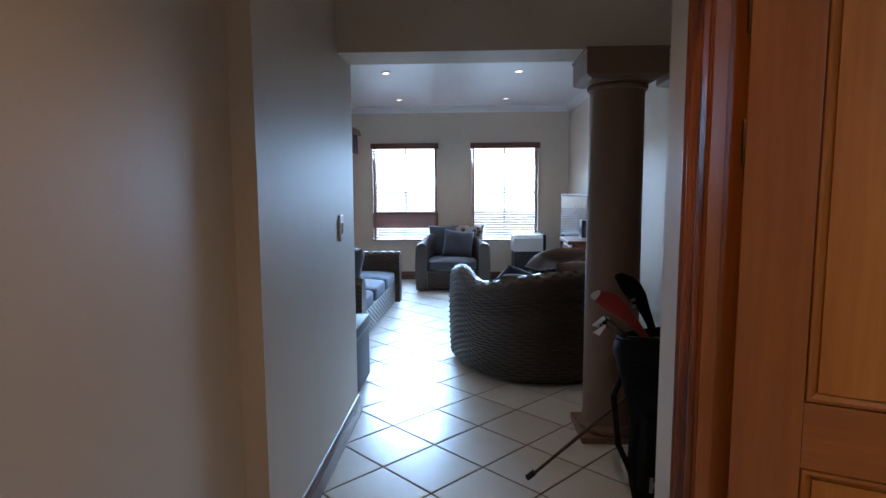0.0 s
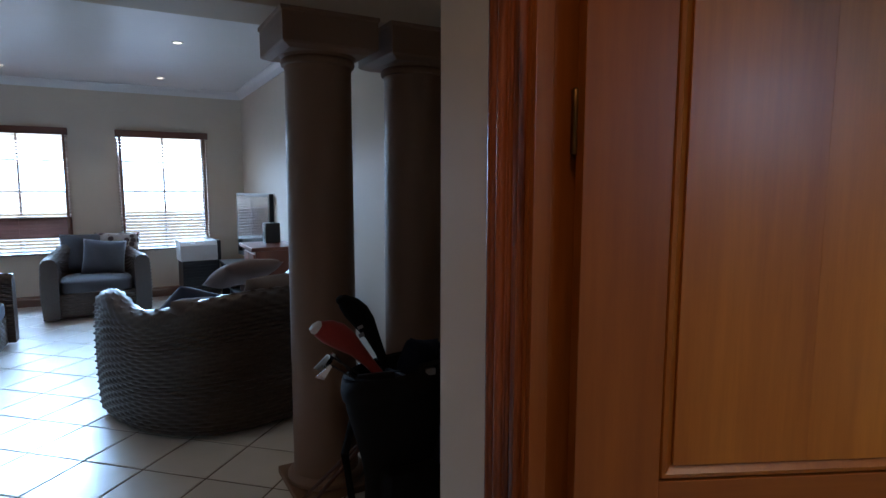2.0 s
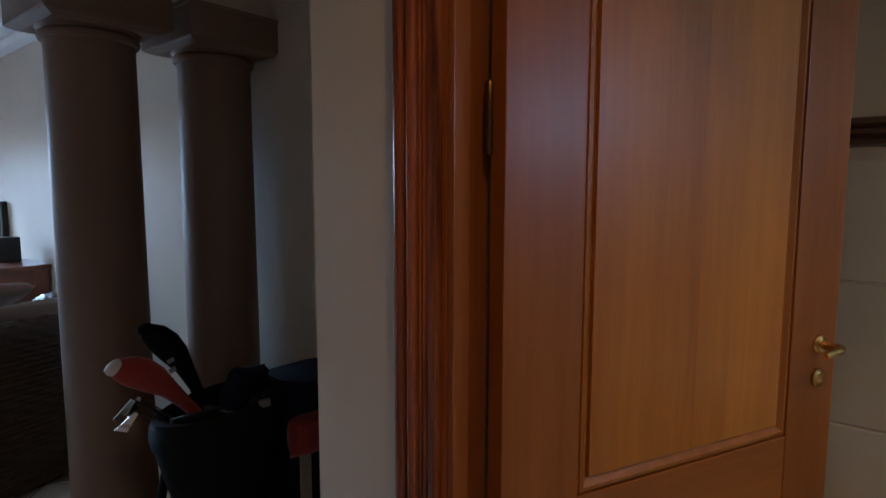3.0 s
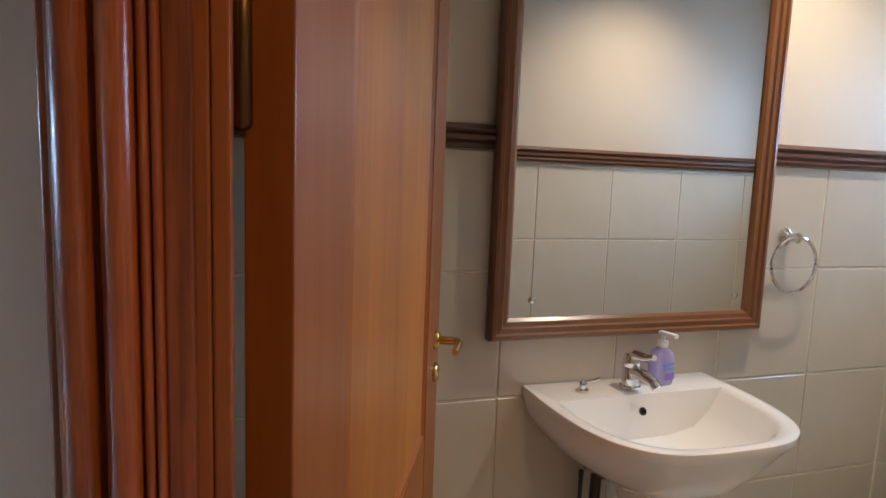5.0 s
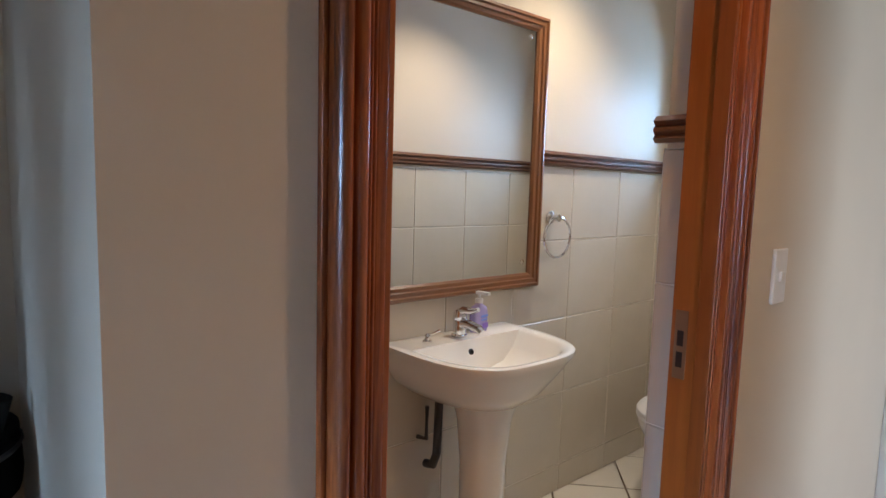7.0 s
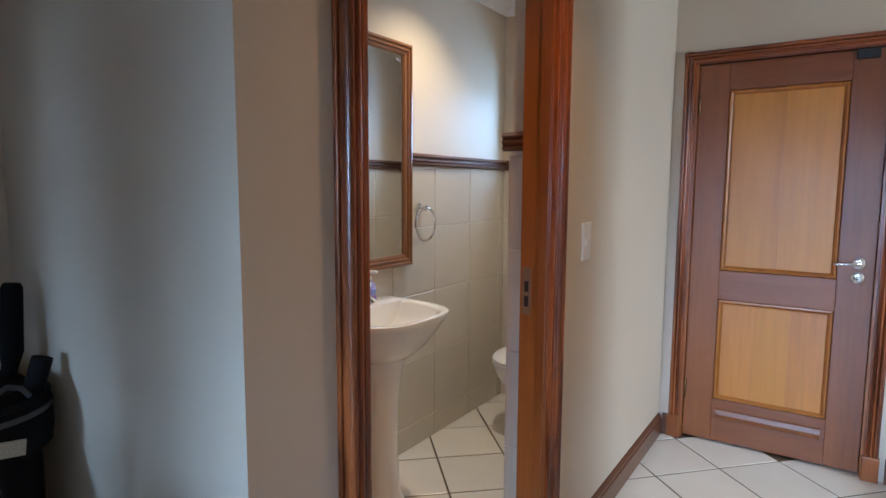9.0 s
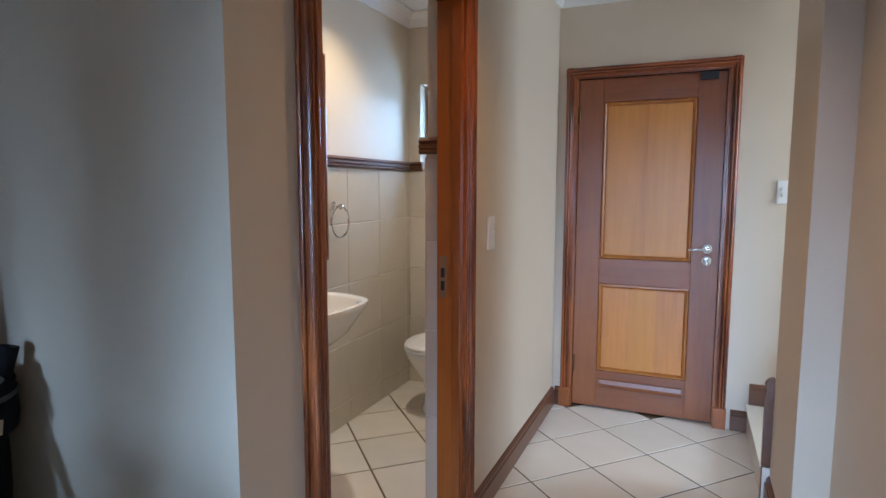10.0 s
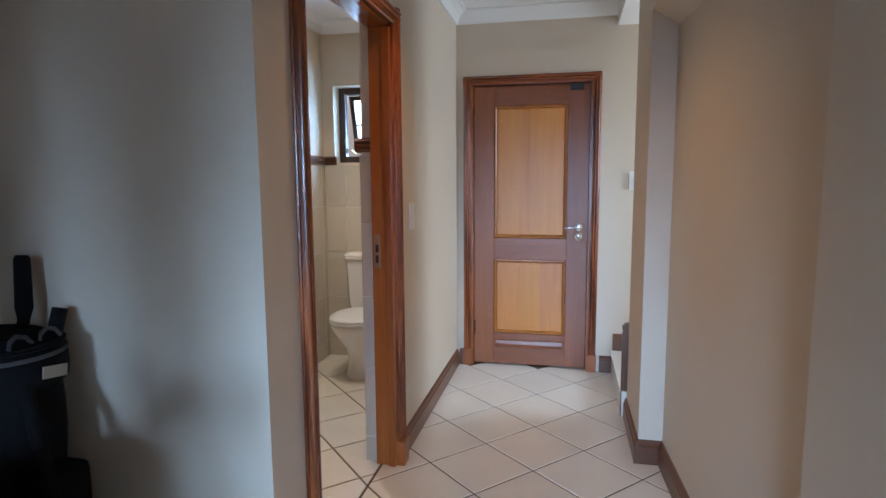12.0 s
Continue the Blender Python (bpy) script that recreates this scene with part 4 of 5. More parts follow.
def woven_tub(width, depth, h_back, h_arm, thick=0.15, power=2.6, row=0.026, pitch=0.052, base=0.03, curl=0.04):
    """Horseshoe shell of woven cane, open to +y, its back at -y. Strands are displaced over and under."""
    a, b = width / 2 - thick / 2, depth - thick / 2
    raw = []
    for i in range(721):
        t = math.pi * i / 720
        c, s = math.cos(t), math.sin(t)
        raw.append((a * math.copysign(abs(c) ** (2 / power), c), -b * abs(s) ** (2 / power)))
    raw = [(a, 0.0)] + raw[1:-1] + [(-a, 0.0)]
    raw = np.array(raw)
    seg = np.hypot(*np.diff(raw, axis=0).T)
    run = np.r_[0, np.cumsum(seg)]
    nu = int(run[-1] / pitch) * 4
    s = np.linspace(0, run[-1], nu)
    px, py = np.interp(s, run, raw[:, 0]), np.interp(s, run, raw[:, 1])
    dx, dy = np.gradient(px), np.gradient(py)
    ln = np.hypot(dx, dy)
    nx, ny = -dy / ln, dx / ln
    cx, cy = px.mean(), py.mean() * 0.5
    flip = np.sign((px - 0) * nx + (py - cy) * ny)
    flip = np.where(flip == 0, 1, flip)
    nx, ny = nx * flip, ny * flip
    back = np.clip((-py / b), 0, 1)
    g = s / run[-1]
    top = h_arm + (h_back - h_arm) * (back ** 3.0)
    top += curl * (np.exp(-((g - 0.05) / 0.10) ** 2) + np.exp(-((g - 0.95) / 0.10) ** 2))
    r = thick / 2
    hz = h_back - base
    n_side, n_roll = max(12, int(hz / row) * 4), 16
    prof = [("o", k / n_side) for k in range(n_side)] + [("r", k / n_roll) for k in range(n_roll)] + [("i", 1 - k / n_side) for k in range(n_side + 1)]
    rows_z, verts = [], []
    length = 0.0
    for kind, f in prof:
        if kind == "o":
            off, z, on, oz = r * (0.9 + 0.18 * math.sin(f * math.pi * 0.9)), base + (top - r - base) * f, 1.0, 0.0
            length = f * hz
        elif kind == "r":
            ang = math.pi * f
            off, z, on, oz = r * 0.95 * math.cos(ang), top - r + r * math.sin(ang), math.cos(ang), math.sin(ang)
            length = hz + f * math.pi * r
        else:
            off, z, on, oz = -r * 0.95, base + (top - r - base) * f, -1.0, 0.0
            length = hz + math.pi * r + (1 - f) * hz
        line = length / row
        over = np.where((np.floor(s / pitch) + math.floor(line)) % 2 == 0, 1.0, -1.0)
        d = 0.009 * abs(math.sin(math.pi * line)) * (1.0 + 0.6 * over * np.abs(np.sin(np.pi * s / pitch))) - 0.004
        z = z + oz * d if not isinstance(z, float) else np.full(nu, z) + oz * d
        verts.append(np.stack([px + nx * (off + on * d), py + ny * (off + on * d), z], 1))
    nv = len(verts)
    pts = np.concatenate(verts).tolist()
    faces = []
    for j in range(nv - 1):
        for i in range(nu - 1):
            faces.append((j * nu + i, j * nu + i + 1, (j + 1) * nu + i + 1, (j + 1) * nu + i))
    # end faces of the two arms
    faces.append(tuple(j * nu for j in range(nv)))
    faces.append(tuple(j * nu + nu - 1 for j in reversed(range(nv))))
    me = bpy.data.meshes.new("woven_shell")
    me.from_pydata(pts, [], faces)
    me.materials.append(RATTAN)
    for p in me.polygons:
        p.use_smooth = True
    me.set_sharp_from_angle(angle=radians(75))
    return me


def woven_slab(x0, x1, y, z0, z1, row=0.026, pitch=0.052):
    """A flat woven front, facing +y."""
    nu, nv = int((x1 - x0) / pitch) * 4, int((z1 - z0) / row) * 4
    pts, faces = [], []
    for j in range(nv + 1):
        for i in range(nu + 1):
            u, v = (x1 - x0) * i / nu, (z1 - z0) * j / nv
            over = 1 if (math.floor(u / pitch) + math.floor(v / row)) % 2 == 0 else -1
            d = 0.006 * abs(math.sin(math.pi * v / row)) * (1 + 0.55 * over * abs(math.sin(math.pi * u / pitch)))
            pts.append((x0 + u, y + d, z0 + v))
    for j in range(nv):
        for i in range(nu):
            q = j * (nu + 1) + i
            faces.append((q, q + 1, q + nu + 2, q + nu + 1))
    me = bpy.data.meshes.new("woven_front")
    me.from_pydata(pts, [], faces)
    me.materials.append(RATTAN)
    return me


def pillow(w, h, d, n=18, pinch=0.12):
    """A scatter cushion standing in the x-z plane, pinched at its corners."""
    bm = bmesh.new()
    grid = {}
    for side in (1, -1):
        for i in range(n + 1):
            for j in range(n + 1):
                u, v = 2 * i / n - 1, 2 * j / n - 1
                puff = max(0.0, (1 - u ** 4) * (1 - v ** 4)) ** 0.55
                wave = 0.012 * math.sin(5 * u + 3 * v) * puff
                kx = 1 - pinch * (1 - abs(v) ** 2) * 0.5 * abs(u) ** 3
                kz = 1 - pinch * (1 - abs(u) ** 2) * 0.5 * abs(v) ** 3
                if side < 0 and (i in (0, n) or j in (0, n)):
                    continue
                grid[side, i, j] = bm.verts.new((u * kx * w / 2, side * (puff * d / 2 + wave * 0.5), h / 2 + v * kz * h / 2))
    get = lambda s, i, j: grid.get((s, i, j)) or grid[1, i, j]
    for side in (1, -1):
        for i in range(n):
            for j in range(n):
                f = [get(side, i, j), get(side, i + 1, j), get(side, i + 1, j + 1), get(side, i, j + 1)]
                bm.faces.new(f if side < 0 else f[::-1])
    return bm


def seat_cushion(x0, x1, y0, y1, z0, z1, puff=0.03):
    """A boxed seat cushion with a crowned top."""
    n = 14
    rings = []
    cx, cy, w, d = (x0 + x1) / 2, (y0 + y1) / 2, x1 - x0, y1 - y0
    out = lambda f, z: [(cx + w / 2 * f * math.copysign(abs(math.cos(a)) ** 0.28, math.cos(a)), cy + d / 2 * f * math.copysign(abs(math.sin(a)) ** 0.28, math.sin(a)), z) for a in [2 * math.pi * i / 48 for i in range(48)]]
    for f, z in ((0.97, z0), (1.0, z0 + 0.02), (1.0, z1 - 0.025), (0.985, z1 - 0.008), (0.95, z1), (0.7, z1 + puff * 0.6), (0.35, z1 + puff * 0.95), (0.05, z1 + puff)):
        rings.append(out(f, z))
    return loft(rings)


def tub_seat(name, m, label, category, width, depth, h_back, h_arm, seats, cushion_mat, seat_z=0.40, group="", curl=0.03):
    t = thing(name, m, label, category, group)
    shell = new("shell", woven_tub(width, depth, h_back, h_arm, curl=curl))
    shell.parent = t
    front = new("front_panel", woven_slab(-width / 2 + 0.14, width / 2 - 0.14, -0.06, 0.03, seat_z - 0.13))
    front.parent = t
    part("seat_board", boxes((-width / 2 + 0.26, width / 2 - 0.26, -depth + 0.34, -0.065, 0.12, seat_z - 0.125)), RATTAN, t)
    w = (width - 0.31) / seats
    for i in range(seats):
        part("seat_cushion", seat_cushion(-width / 2 + 0.155 + w * i + 0.003, -width / 2 + 0.155 + w * (i + 1) - 0.003, -depth + 0.20, -0.04, seat_z - 0.12, seat_z), cushion_mat, t, "plump fabric seat cushion", True, 60)
    return t


def cushion_thing(m, mat, label, w=0.45, h=0.43, d=0.16):
    t = tagged(part("scatter_cushion", pillow(w, h, d), mat, None, "", True, 180), label, "cushion")
    t.matrix_world = m
    return t


# two-seater with its curved back to the passage
LSX, LSY, LSR = 0.16, 5.06, 14
love = tub_seat("woven_loveseat", pose(LSX, LSY, 0, 0, 0, LSR) @ pose(0, 0.93, 0), "dark woven cane cuddle chair with a curved back", "sofa", 1.38, 0.95, 0.80, 0.66, 1, TAUPE, curl=0.11)
b1 = part("back_cushion", pillow(0.62, 0.50, 0.24), TAUPE, love, "slumped taupe back cushion", True, 180)
b1.matrix_basis = pose(0.20, -0.60, 0.40, 24, 0, 3)
b2 = part("back_cushion", pillow(0.62, 0.48, 0.24), TAUPE, love, "slumped taupe back cushion", True, 180)
b2.matrix_basis = pose(-0.22, -0.50, 0.36, 38, 8, -4)
throw = tagged(part("throw_blanket", moved(pillow(0.34, 0.30, 0.10, 20), pose(0, 0, 0)), DENIM, None, "", True, 180), "crumpled dark blue throw on the two-seater", "throw")
throw.matrix_world = pose(-0.30, 5.72, 0.52, 40, 20, 30)
cushion_thing(pose(0.05, 5.74, 0.76, 66, 0, 20), fabric("rose_taupe_fabric", (0.20, 0.14, 0.125)), "rosy taupe cushion lying on the two-seater", 0.40, 0.34, 0.12)

# armchair under the windows
chair = tub_seat("woven_armchair", pose(-0.80, 8.66, 0, 0, 0, 184), "dark woven cane tub armchair between the windows", "armchair", 0.98, 0.86, 0.80, 0.62, 1, CHARCOAL)
cushion_thing(pose(-0.93, 9.27, 0.42, -18, 0, 4), CHARCOAL, "plain charcoal cushion in the armchair", 0.46, 0.44)
cushion_thing(pose(-0.62, 9.27, 0.42, -16, 0, -8), PATTERN, "black and cream patterned cushion in the armchair", 0.46, 0.44)
cushion_thing(pose(-0.76, 9.02, 0.41, -22, 6, 0), CHARCOAL, "small dark grey cushion leaning in the armchair", 0.42, 0.40, 0.15)

# three-seater along the wall
sofa = tub_seat("woven_sofa", pose(-1.44, 6.90, 0, 0, 0, -92), "dark woven cane three-seater with slate cushions", "sofa", 2.15, 0.88, 0.74, 0.60, 3, SLATE)
cushion_thing(pose(-1.75, 6.30, 0.41, -16, 0, -62), CHARCOAL, "dark grey cushion on the three-seater", 0.48, 0.46)
cushion_thing(pose(-1.98, 6.62, 0.41, -16, 0, -88), RED, "red cushion on the three-seater", 0.40, 0.38)

LEATHER = plain("black_leather", (0.018, 0.016, 0.016), 0.55, vary=0.15, scale=40, relief=0.2)
LEATHER.node_tree.nodes["Principled BSDF"].inputs["Specular IOR Level"].default_value = 0.15
otto = thing("ottoman", pose(-1.62, 4.98, 0), "black leather cube ottoman with stitched edges", "ottoman")
part("body", boxes((-0.31, 0.31, -0.30, 0.24, 0.02, 0.40), bevel=0.02), LEATHER, otto, smooth=True)
part("lid", boxes((-0.315, 0.315, -0.305, 0.245, 0.402, 0.475), bevel=0.022), LEATHER, otto, smooth=True)
part("piping", boxes((-0.318, 0.318, -0.308, 0.248, 0.396, 0.403), bevel=0.003), plain("pale_stitch", (0.06, 0.058, 0.056), 0.6), otto)

# heater by the window
BLACK_METAL = plain("black_metal", (0.02, 0.02, 0.022), 0.4, 0.2, 0.1)
heat = thing("gas_heater", pose(0.25, 9.35, 0, 0, 0, 4), "white-topped black gas heater with a grille", "heater")
part("cabinet", boxes((-0.21, 0.21, -0.16, 0.17, 0.06, 0.48), bevel=0.015), BLACK_METAL, heat)
part("hood", loft([[(x, y, z) for y, z in ((-0.15, 0.48), (-0.15, 0.66), (-0.11, 0.71), (0.17, 0.72), (0.17, 0.48))] for x in (-0.225, 0.19)]), WHITE_PLASTIC, heat, "white enamelled hood")
part("side_panel", boxes((0.1905, 0.232, -0.15, 0.17, 0.47, 0.715), bevel=0.01), BLACK_METAL, heat)
for i in range(9):
    part("grille_bar", boxes((-0.19, 0.19, -0.172, -0.160, 0.12 + 0.036 * i, 0.135 + 0.036 * i), bevel=0.003), BLACK_METAL, heat)
for x in (-0.17, 0.17):
    for y in (-0.12, 0.13):
        part("castor", moved(lathe([(0.0, -0.012), (0.028, -0.012), (0.028, 0.012), (0, 0.012)], 16, False), pose(x, y, 0.03, 0, 90, 0)), BLACK_PLASTIC, heat, smooth=True)

# television on its low unit
SCREEN = plain("tv_screen", (0.008, 0.008, 0.010), 0.10, vary=0.0)
tv = thing("television", pose(0.735, 8.50, 0.50, 0, 0, -80), "flat black television on a low black unit", "television")
part("bezel", boxes((-0.49, 0.49, 0.0, 0.05, 0.06, 0.79), bevel=0.008), BLACK_PLASTIC, tv)
part("screen", boxes((-0.455, 0.455, -0.002, 0.001, 0.11, 0.755)), SCREEN, tv, "glossy dark glass screen")
part("rear_case", boxes((-0.36, 0.36, 0.05, 0.10, 0.14, 0.68), bevel=0.02), BLACK_PLASTIC, tv)
part("neck", boxes((-0.06, 0.06, 0.01, 0.05, 0.012, 0.07)), BLACK_PLASTIC, tv)
part("stand", boxes((-0.24, 0.24, -0.06, 0.11, 0, 0.014), bevel=0.005), BLACK_PLASTIC, tv)
unit = thing("tv_unit", pose(0.64, 8.42, 0, 0, 0, -90), "low black television unit with a glass shelf", "tv unit")
part("top", boxes((-0.62, 0.62, -0.20, 0.215, 0.465, 0.498), bevel=0.005), BLACK_PLASTIC, unit)
part("shelf", boxes((-0.59, 0.59, -0.18, 0.20, 0.23, 0.245)), BLACK_PLASTIC, unit)
part("bottom", boxes((-0.62, 0.62, -0.20, 0.215, 0.02, 0.06), bevel=0.005), BLACK_PLASTIC, unit)
for x in (-0.605, 0.0, 0.605):
    part("upright", boxes((x - 0.014, x + 0.014, -0.18, 0.20, 0.06, 0.465)), BLACK_PLASTIC, unit)
part("media_box", boxes((-0.45, -0.05, -0.15, 0.12, 0.246, 0.31), bevel=0.006), BLACK_METAL, unit)

cab = thing("side_cabinet", pose(0.64, 7.28, 0, 0, 0, -90), "reddish wooden side cabinet with an overhanging top", "cabinet")
REDWOOD = wood("red_wood", (0.10, 0.026, 0.014), (0.20, 0.06, 0.03), 0.3, "z", 12)
part("body", boxes((-0.24, 0.24, -0.17, 0.215, 0.05, 0.80), bevel=0.004), REDWOOD, cab)
part("top", boxes((-0.29, 0.29, -0.215, 0.22, 0.80, 0.835), bevel=0.008), REDWOOD, cab)
for s_ in (-1, 1):
    dr = part("door", boxes((0.006 if s_ > 0 else -0.225, 0.225 if s_ > 0 else -0.006, -0.186, -0.1705, 0.09, 0.77), bevel=0.003), REDWOOD, cab)
    part("knob", moved(lathe([(0.006, 0), (0.006, 0.012), (0.013, 0.018), (0.010, 0.027), (0, 0.029)], 14), pose(s_ * 0.03, -0.186, 0.45, 90, 0, 0)), BRASS, dr, smooth=True)
part("foot", boxes((-0.25, 0.25, -0.18, 0.215, 0, 0.05), bevel=0.004), REDWOOD, cab)
spk = thing("speaker", pose(0.70, 7.42, 0.836, 0, 0, -90), "small black loudspeaker on the side cabinet", "speaker")
part("case", boxes((-0.06, 0.06, -0.07, 0.07, 0, 0.19), bevel=0.006), BLACK_PLASTIC, spk)
part("cone", moved(lathe([(0.045, 0.004), (0.04, 0.006), (0.02, -0.006), (0, -0.004)], 24, False), pose(0, -0.0705, 0.07, 90, 0, 0)), BLACK_METAL, spk, smooth=True)

# glazed door with a pelmet on the left-hand living room wall
gd = thing("glazed_door", pose(LX0 + 0.002, 8.60, 0), "wood-framed glazed door under a fabric pelmet", "door")
OAK = wood("oak_frame", (0.22, 0.085, 0.026), (0.36, 0.15, 0.05), 0.35, "z", 10)
for a, b, c, d in ((-0.62, -0.50, 0, 2.02), (0.50, 0.62, 0, 2.02), (-0.50, 0.50, 0, 0.22), (-0.50, 0.50, 1.90, 2.02), (-0.04, 0.04, 0.22, 1.90)):
    part("frame", boxes((0.0, 0.05, a, b, c, d), bevel=0.004), OAK, gd)
PALE_GLASS = plain("pale_glass", (0.55, 0.62, 0.70), 0.08, vary=0.03, coat=0.5)
for a, b in ((-0.498, -0.042), (0.042, 0.498)):
    part("pane", boxes((0.012, 0.020, a, b, 0.222, 1.898)), PALE_GLASS, gd, "pale reflecting glass pane")
pel = thing("pelmet", pose(LX0, 8.60, 2.03), "dark wooden pelmet with a gathered plum valance", "pelmet")
part("board", boxes((0.0, 0.22, -0.78, 0.78, 0.13, 0.16), bevel=0.006), BLIND, pel)
part("cornice", boxes((0.19, 0.235, -0.79, 0.79, 0.08, 0.129), bevel=0.01), BLIND, pel)
PLUM = fabric("plum_valance", (0.11, 0.055, 0.055))
rings = []
for k in range(121):
    y = -0.76 + 1.52 * k / 120
    x = 0.175 + 0.012 * math.sin(k * 0.9) + 0.006 * math.sin(k * 2.3)
    rings.append([(x, y, 0.13), (x + 0.006, y, 0.0), (x + 0.010, y, -0.17), (x + 0.004, y, -0.17), (x, y, 0.0), (x - 0.004, y, 0.13)])
part("valance", loft(rings), PLUM, pel, "gathered plum fabric valance", True, 60)

# ---------------------------------------------------------------- golf bags
BAG = fabric("black_nylon", (0.0045, 0.0045, 0.0055), 0.2, 0.8, 0.0)
NAVY = fabric("navy_nylon", (0.006, 0.009, 0.022), 0.2, 0.75, 0.0)
for dull in (BAG, NAVY):
    dull.node_tree.nodes["Principled BSDF"].inputs["Specular IOR Level"].default_value = 0.15
GREY_TRIM = plain("grey_trim", (0.22, 0.22, 0.23), 0.5)
BEIGE = fabric("beige_webbing", (0.42, 0.36, 0.27))
SHAFT = plain("bronze_shaft", (0.07, 0.025, 0.015), 0.45, 0.1)


def bag_body(r0, r1, h, squash=0.85, n=28):
    rings = []
    for k in range(13):
        f = k / 12
        r = r0 + (r1 - r0) * f + 0.012 * math.sin(f * 9)
        rings.append([(r * math.cos(a) * (1 + 0.04 * math.sin(3 * a + 5 * f)), r * squash * math.sin(a), h * f) for a in [2 * math.pi * i / n for i in range(n)]])
    rings.append([(p[0] * 0.9, p[1] * 0.9, h + 0.004) for p in rings[-1]])
    rings.append([(p[0] * 0.87, p[1] * 0.87, h - 0.05) for p in rings[-2]])
    return loft(rings)


bag = thing("golf_bag", pose(0.245, 3.56, 0) @ pose(0, 0, 0, -6, 3, 0), "black nylon stand golf bag holding clubs", "golf bag")
part("body", bag_body(0.085, 0.185, 0.72), BAG, bag, smooth=True, angle=60)
cuff = [[(r_ * math.cos(q), r_ * 0.86 * math.sin(q), z_ + 0.035 * math.cos(q)) for q in [2 * math.pi * k / 32 for k in range(32)]] for r_, z_ in ((0.170, 0.665), (0.196, 0.670), (0.203, 0.70), (0.200, 0.735), (0.188, 0.752), (0.166, 0.745), (0.160, 0.70))]
part("top_cuff", loft(cuff), BAG, bag, "padded slanted bag mouth", True, 60)
part("divider_bar", merge(boxes((-0.15, 0.15, -0.010, 0.010, 0.700, 0.728), bevel=0.004), boxes((-0.010, 0.010, -0.13, 0.13, 0.700, 0.724), bevel=0.004)), BLACK_PLASTIC, bag)
part("mouth_clip", boxes((0.035, 0.075, -0.168, -0.150, 0.735, 0.760), bevel=0.004), GREY_TRIM, bag, "pale clip on the bag mouth")
part("club_towel", moved(pillow(0.20, 0.16, 0.10, 14, 0.2), pose(0.09, 0.03, 0.68, 12, 8, 30)), NAVY, bag, "dark cloth bunched in the mouth", True, 180)
part("pocket", moved(boxes((-0.10, 0.11, -0.175, -0.06, 0.08, 0.42), bevel=0.03), pose(0, 0, 0)), BAG, bag, smooth=True)
part("logo_mark", boxes((-0.075, 0.045, -0.1775, -0.1755, 0.125, 0.15), (-0.075, -0.06, -0.1775, -0.1755, 0.105, 0.17)), GREY_TRIM, bag, "pale stitched logo bars")
part("grab_handle", tube([(0.0, -0.14, 0.71), (0.02, -0.17, 0.77), (0.08, -0.16, 0.775), (0.12, -0.12, 0.71)], 0.011), BAG, bag, smooth=True)
part("strap", tube([(-0.12, 0.08, 0.62), (-0.19, 0.02, 0.45), (-0.17, -0.02, 0.25), (-0.10, 0.0, 0.12)], 0.014), BAG, bag, smooth=True)
leg = part("stand_leg", tube([(-0.10, 0.05, 0.47), (-0.52, 0.13, 0.03)], 0.0075, 8), SHAFT, bag, smooth=True)
part("foot", tube([(-0.51, 0.128, 0.045), (-0.535, 0.133, 0.02), (-0.545, 0.135, 0.012)], 0.014, 10), BLACK_PLASTIC, leg, smooth=True)
leg2 = part("stand_leg", tube([(-0.06, 0.12, 0.47), (-0.30, 0.50, 0.045)], 0.0075, 8), SHAFT, bag, smooth=True)


def head_cover(m, mat, trim, label):
    t = thing("club_head_cover", m, label, "head cover")
    prof = [(0.020, 0.0, 0), (0.024, 0.08, 0), (0.034, 0.15, 0.005), (0.052, 0.21, 0.018), (0.058, 0.26, 0.036), (0.048, 0.30, 0.055), (0.024, 0.325, 0.07), (0.004, 0.33, 0.075)]
    part("cover", loft([[(-o + r * 1.15 * math.cos(a), r * 0.75 * math.sin(a), z) for a in [2 * math.pi * i / 20 for i in range(20)]] for r, z, o in prof]), mat, t, smooth=True, angle=60)
    part("band", loft([[(-o + r * 1.15 * math.cos(a), r * 0.75 * math.sin(a), z) for a in [2 * math.pi * i / 20 for i in range(20)]] for r, z, o in ((0.030, 0.300, 0.068), (0.034, 0.318, 0.075), (0.026, 0.332, 0.080), (0.006, 0.338, 0.084))]), trim, t, smooth=True)
    part("shaft", tube([(0, 0, 0.02), (0.01, 0, -0.28)], 0.006, 8), BLACK_METAL, t, smooth=True)
    return t


head_cover(pose(0.235, 3.66, 0.70, 0, -38, 0) @ Matrix.Diagonal((0.72, 0.75, 0.98, 1)), RED, plain("pale_trim", (0.62, 0.60, 0.58), 0.6), "red and white padded club head cover")
hc = head_cover(pose(0.285, 3.72, 0.70, -6, -20, 0) @ Matrix.Diagonal((0.70, 0.75, 1.0, 1)), BAG, BAG, "black padded club head cover with pale logo bars")
part("logo_mark", boxes((-0.085, -0.055, -0.046, -0.044, 0.17, 0.185), (-0.075, -0.045, -0.046, -0.044, 0.20, 0.212)), GREY_TRIM, hc)


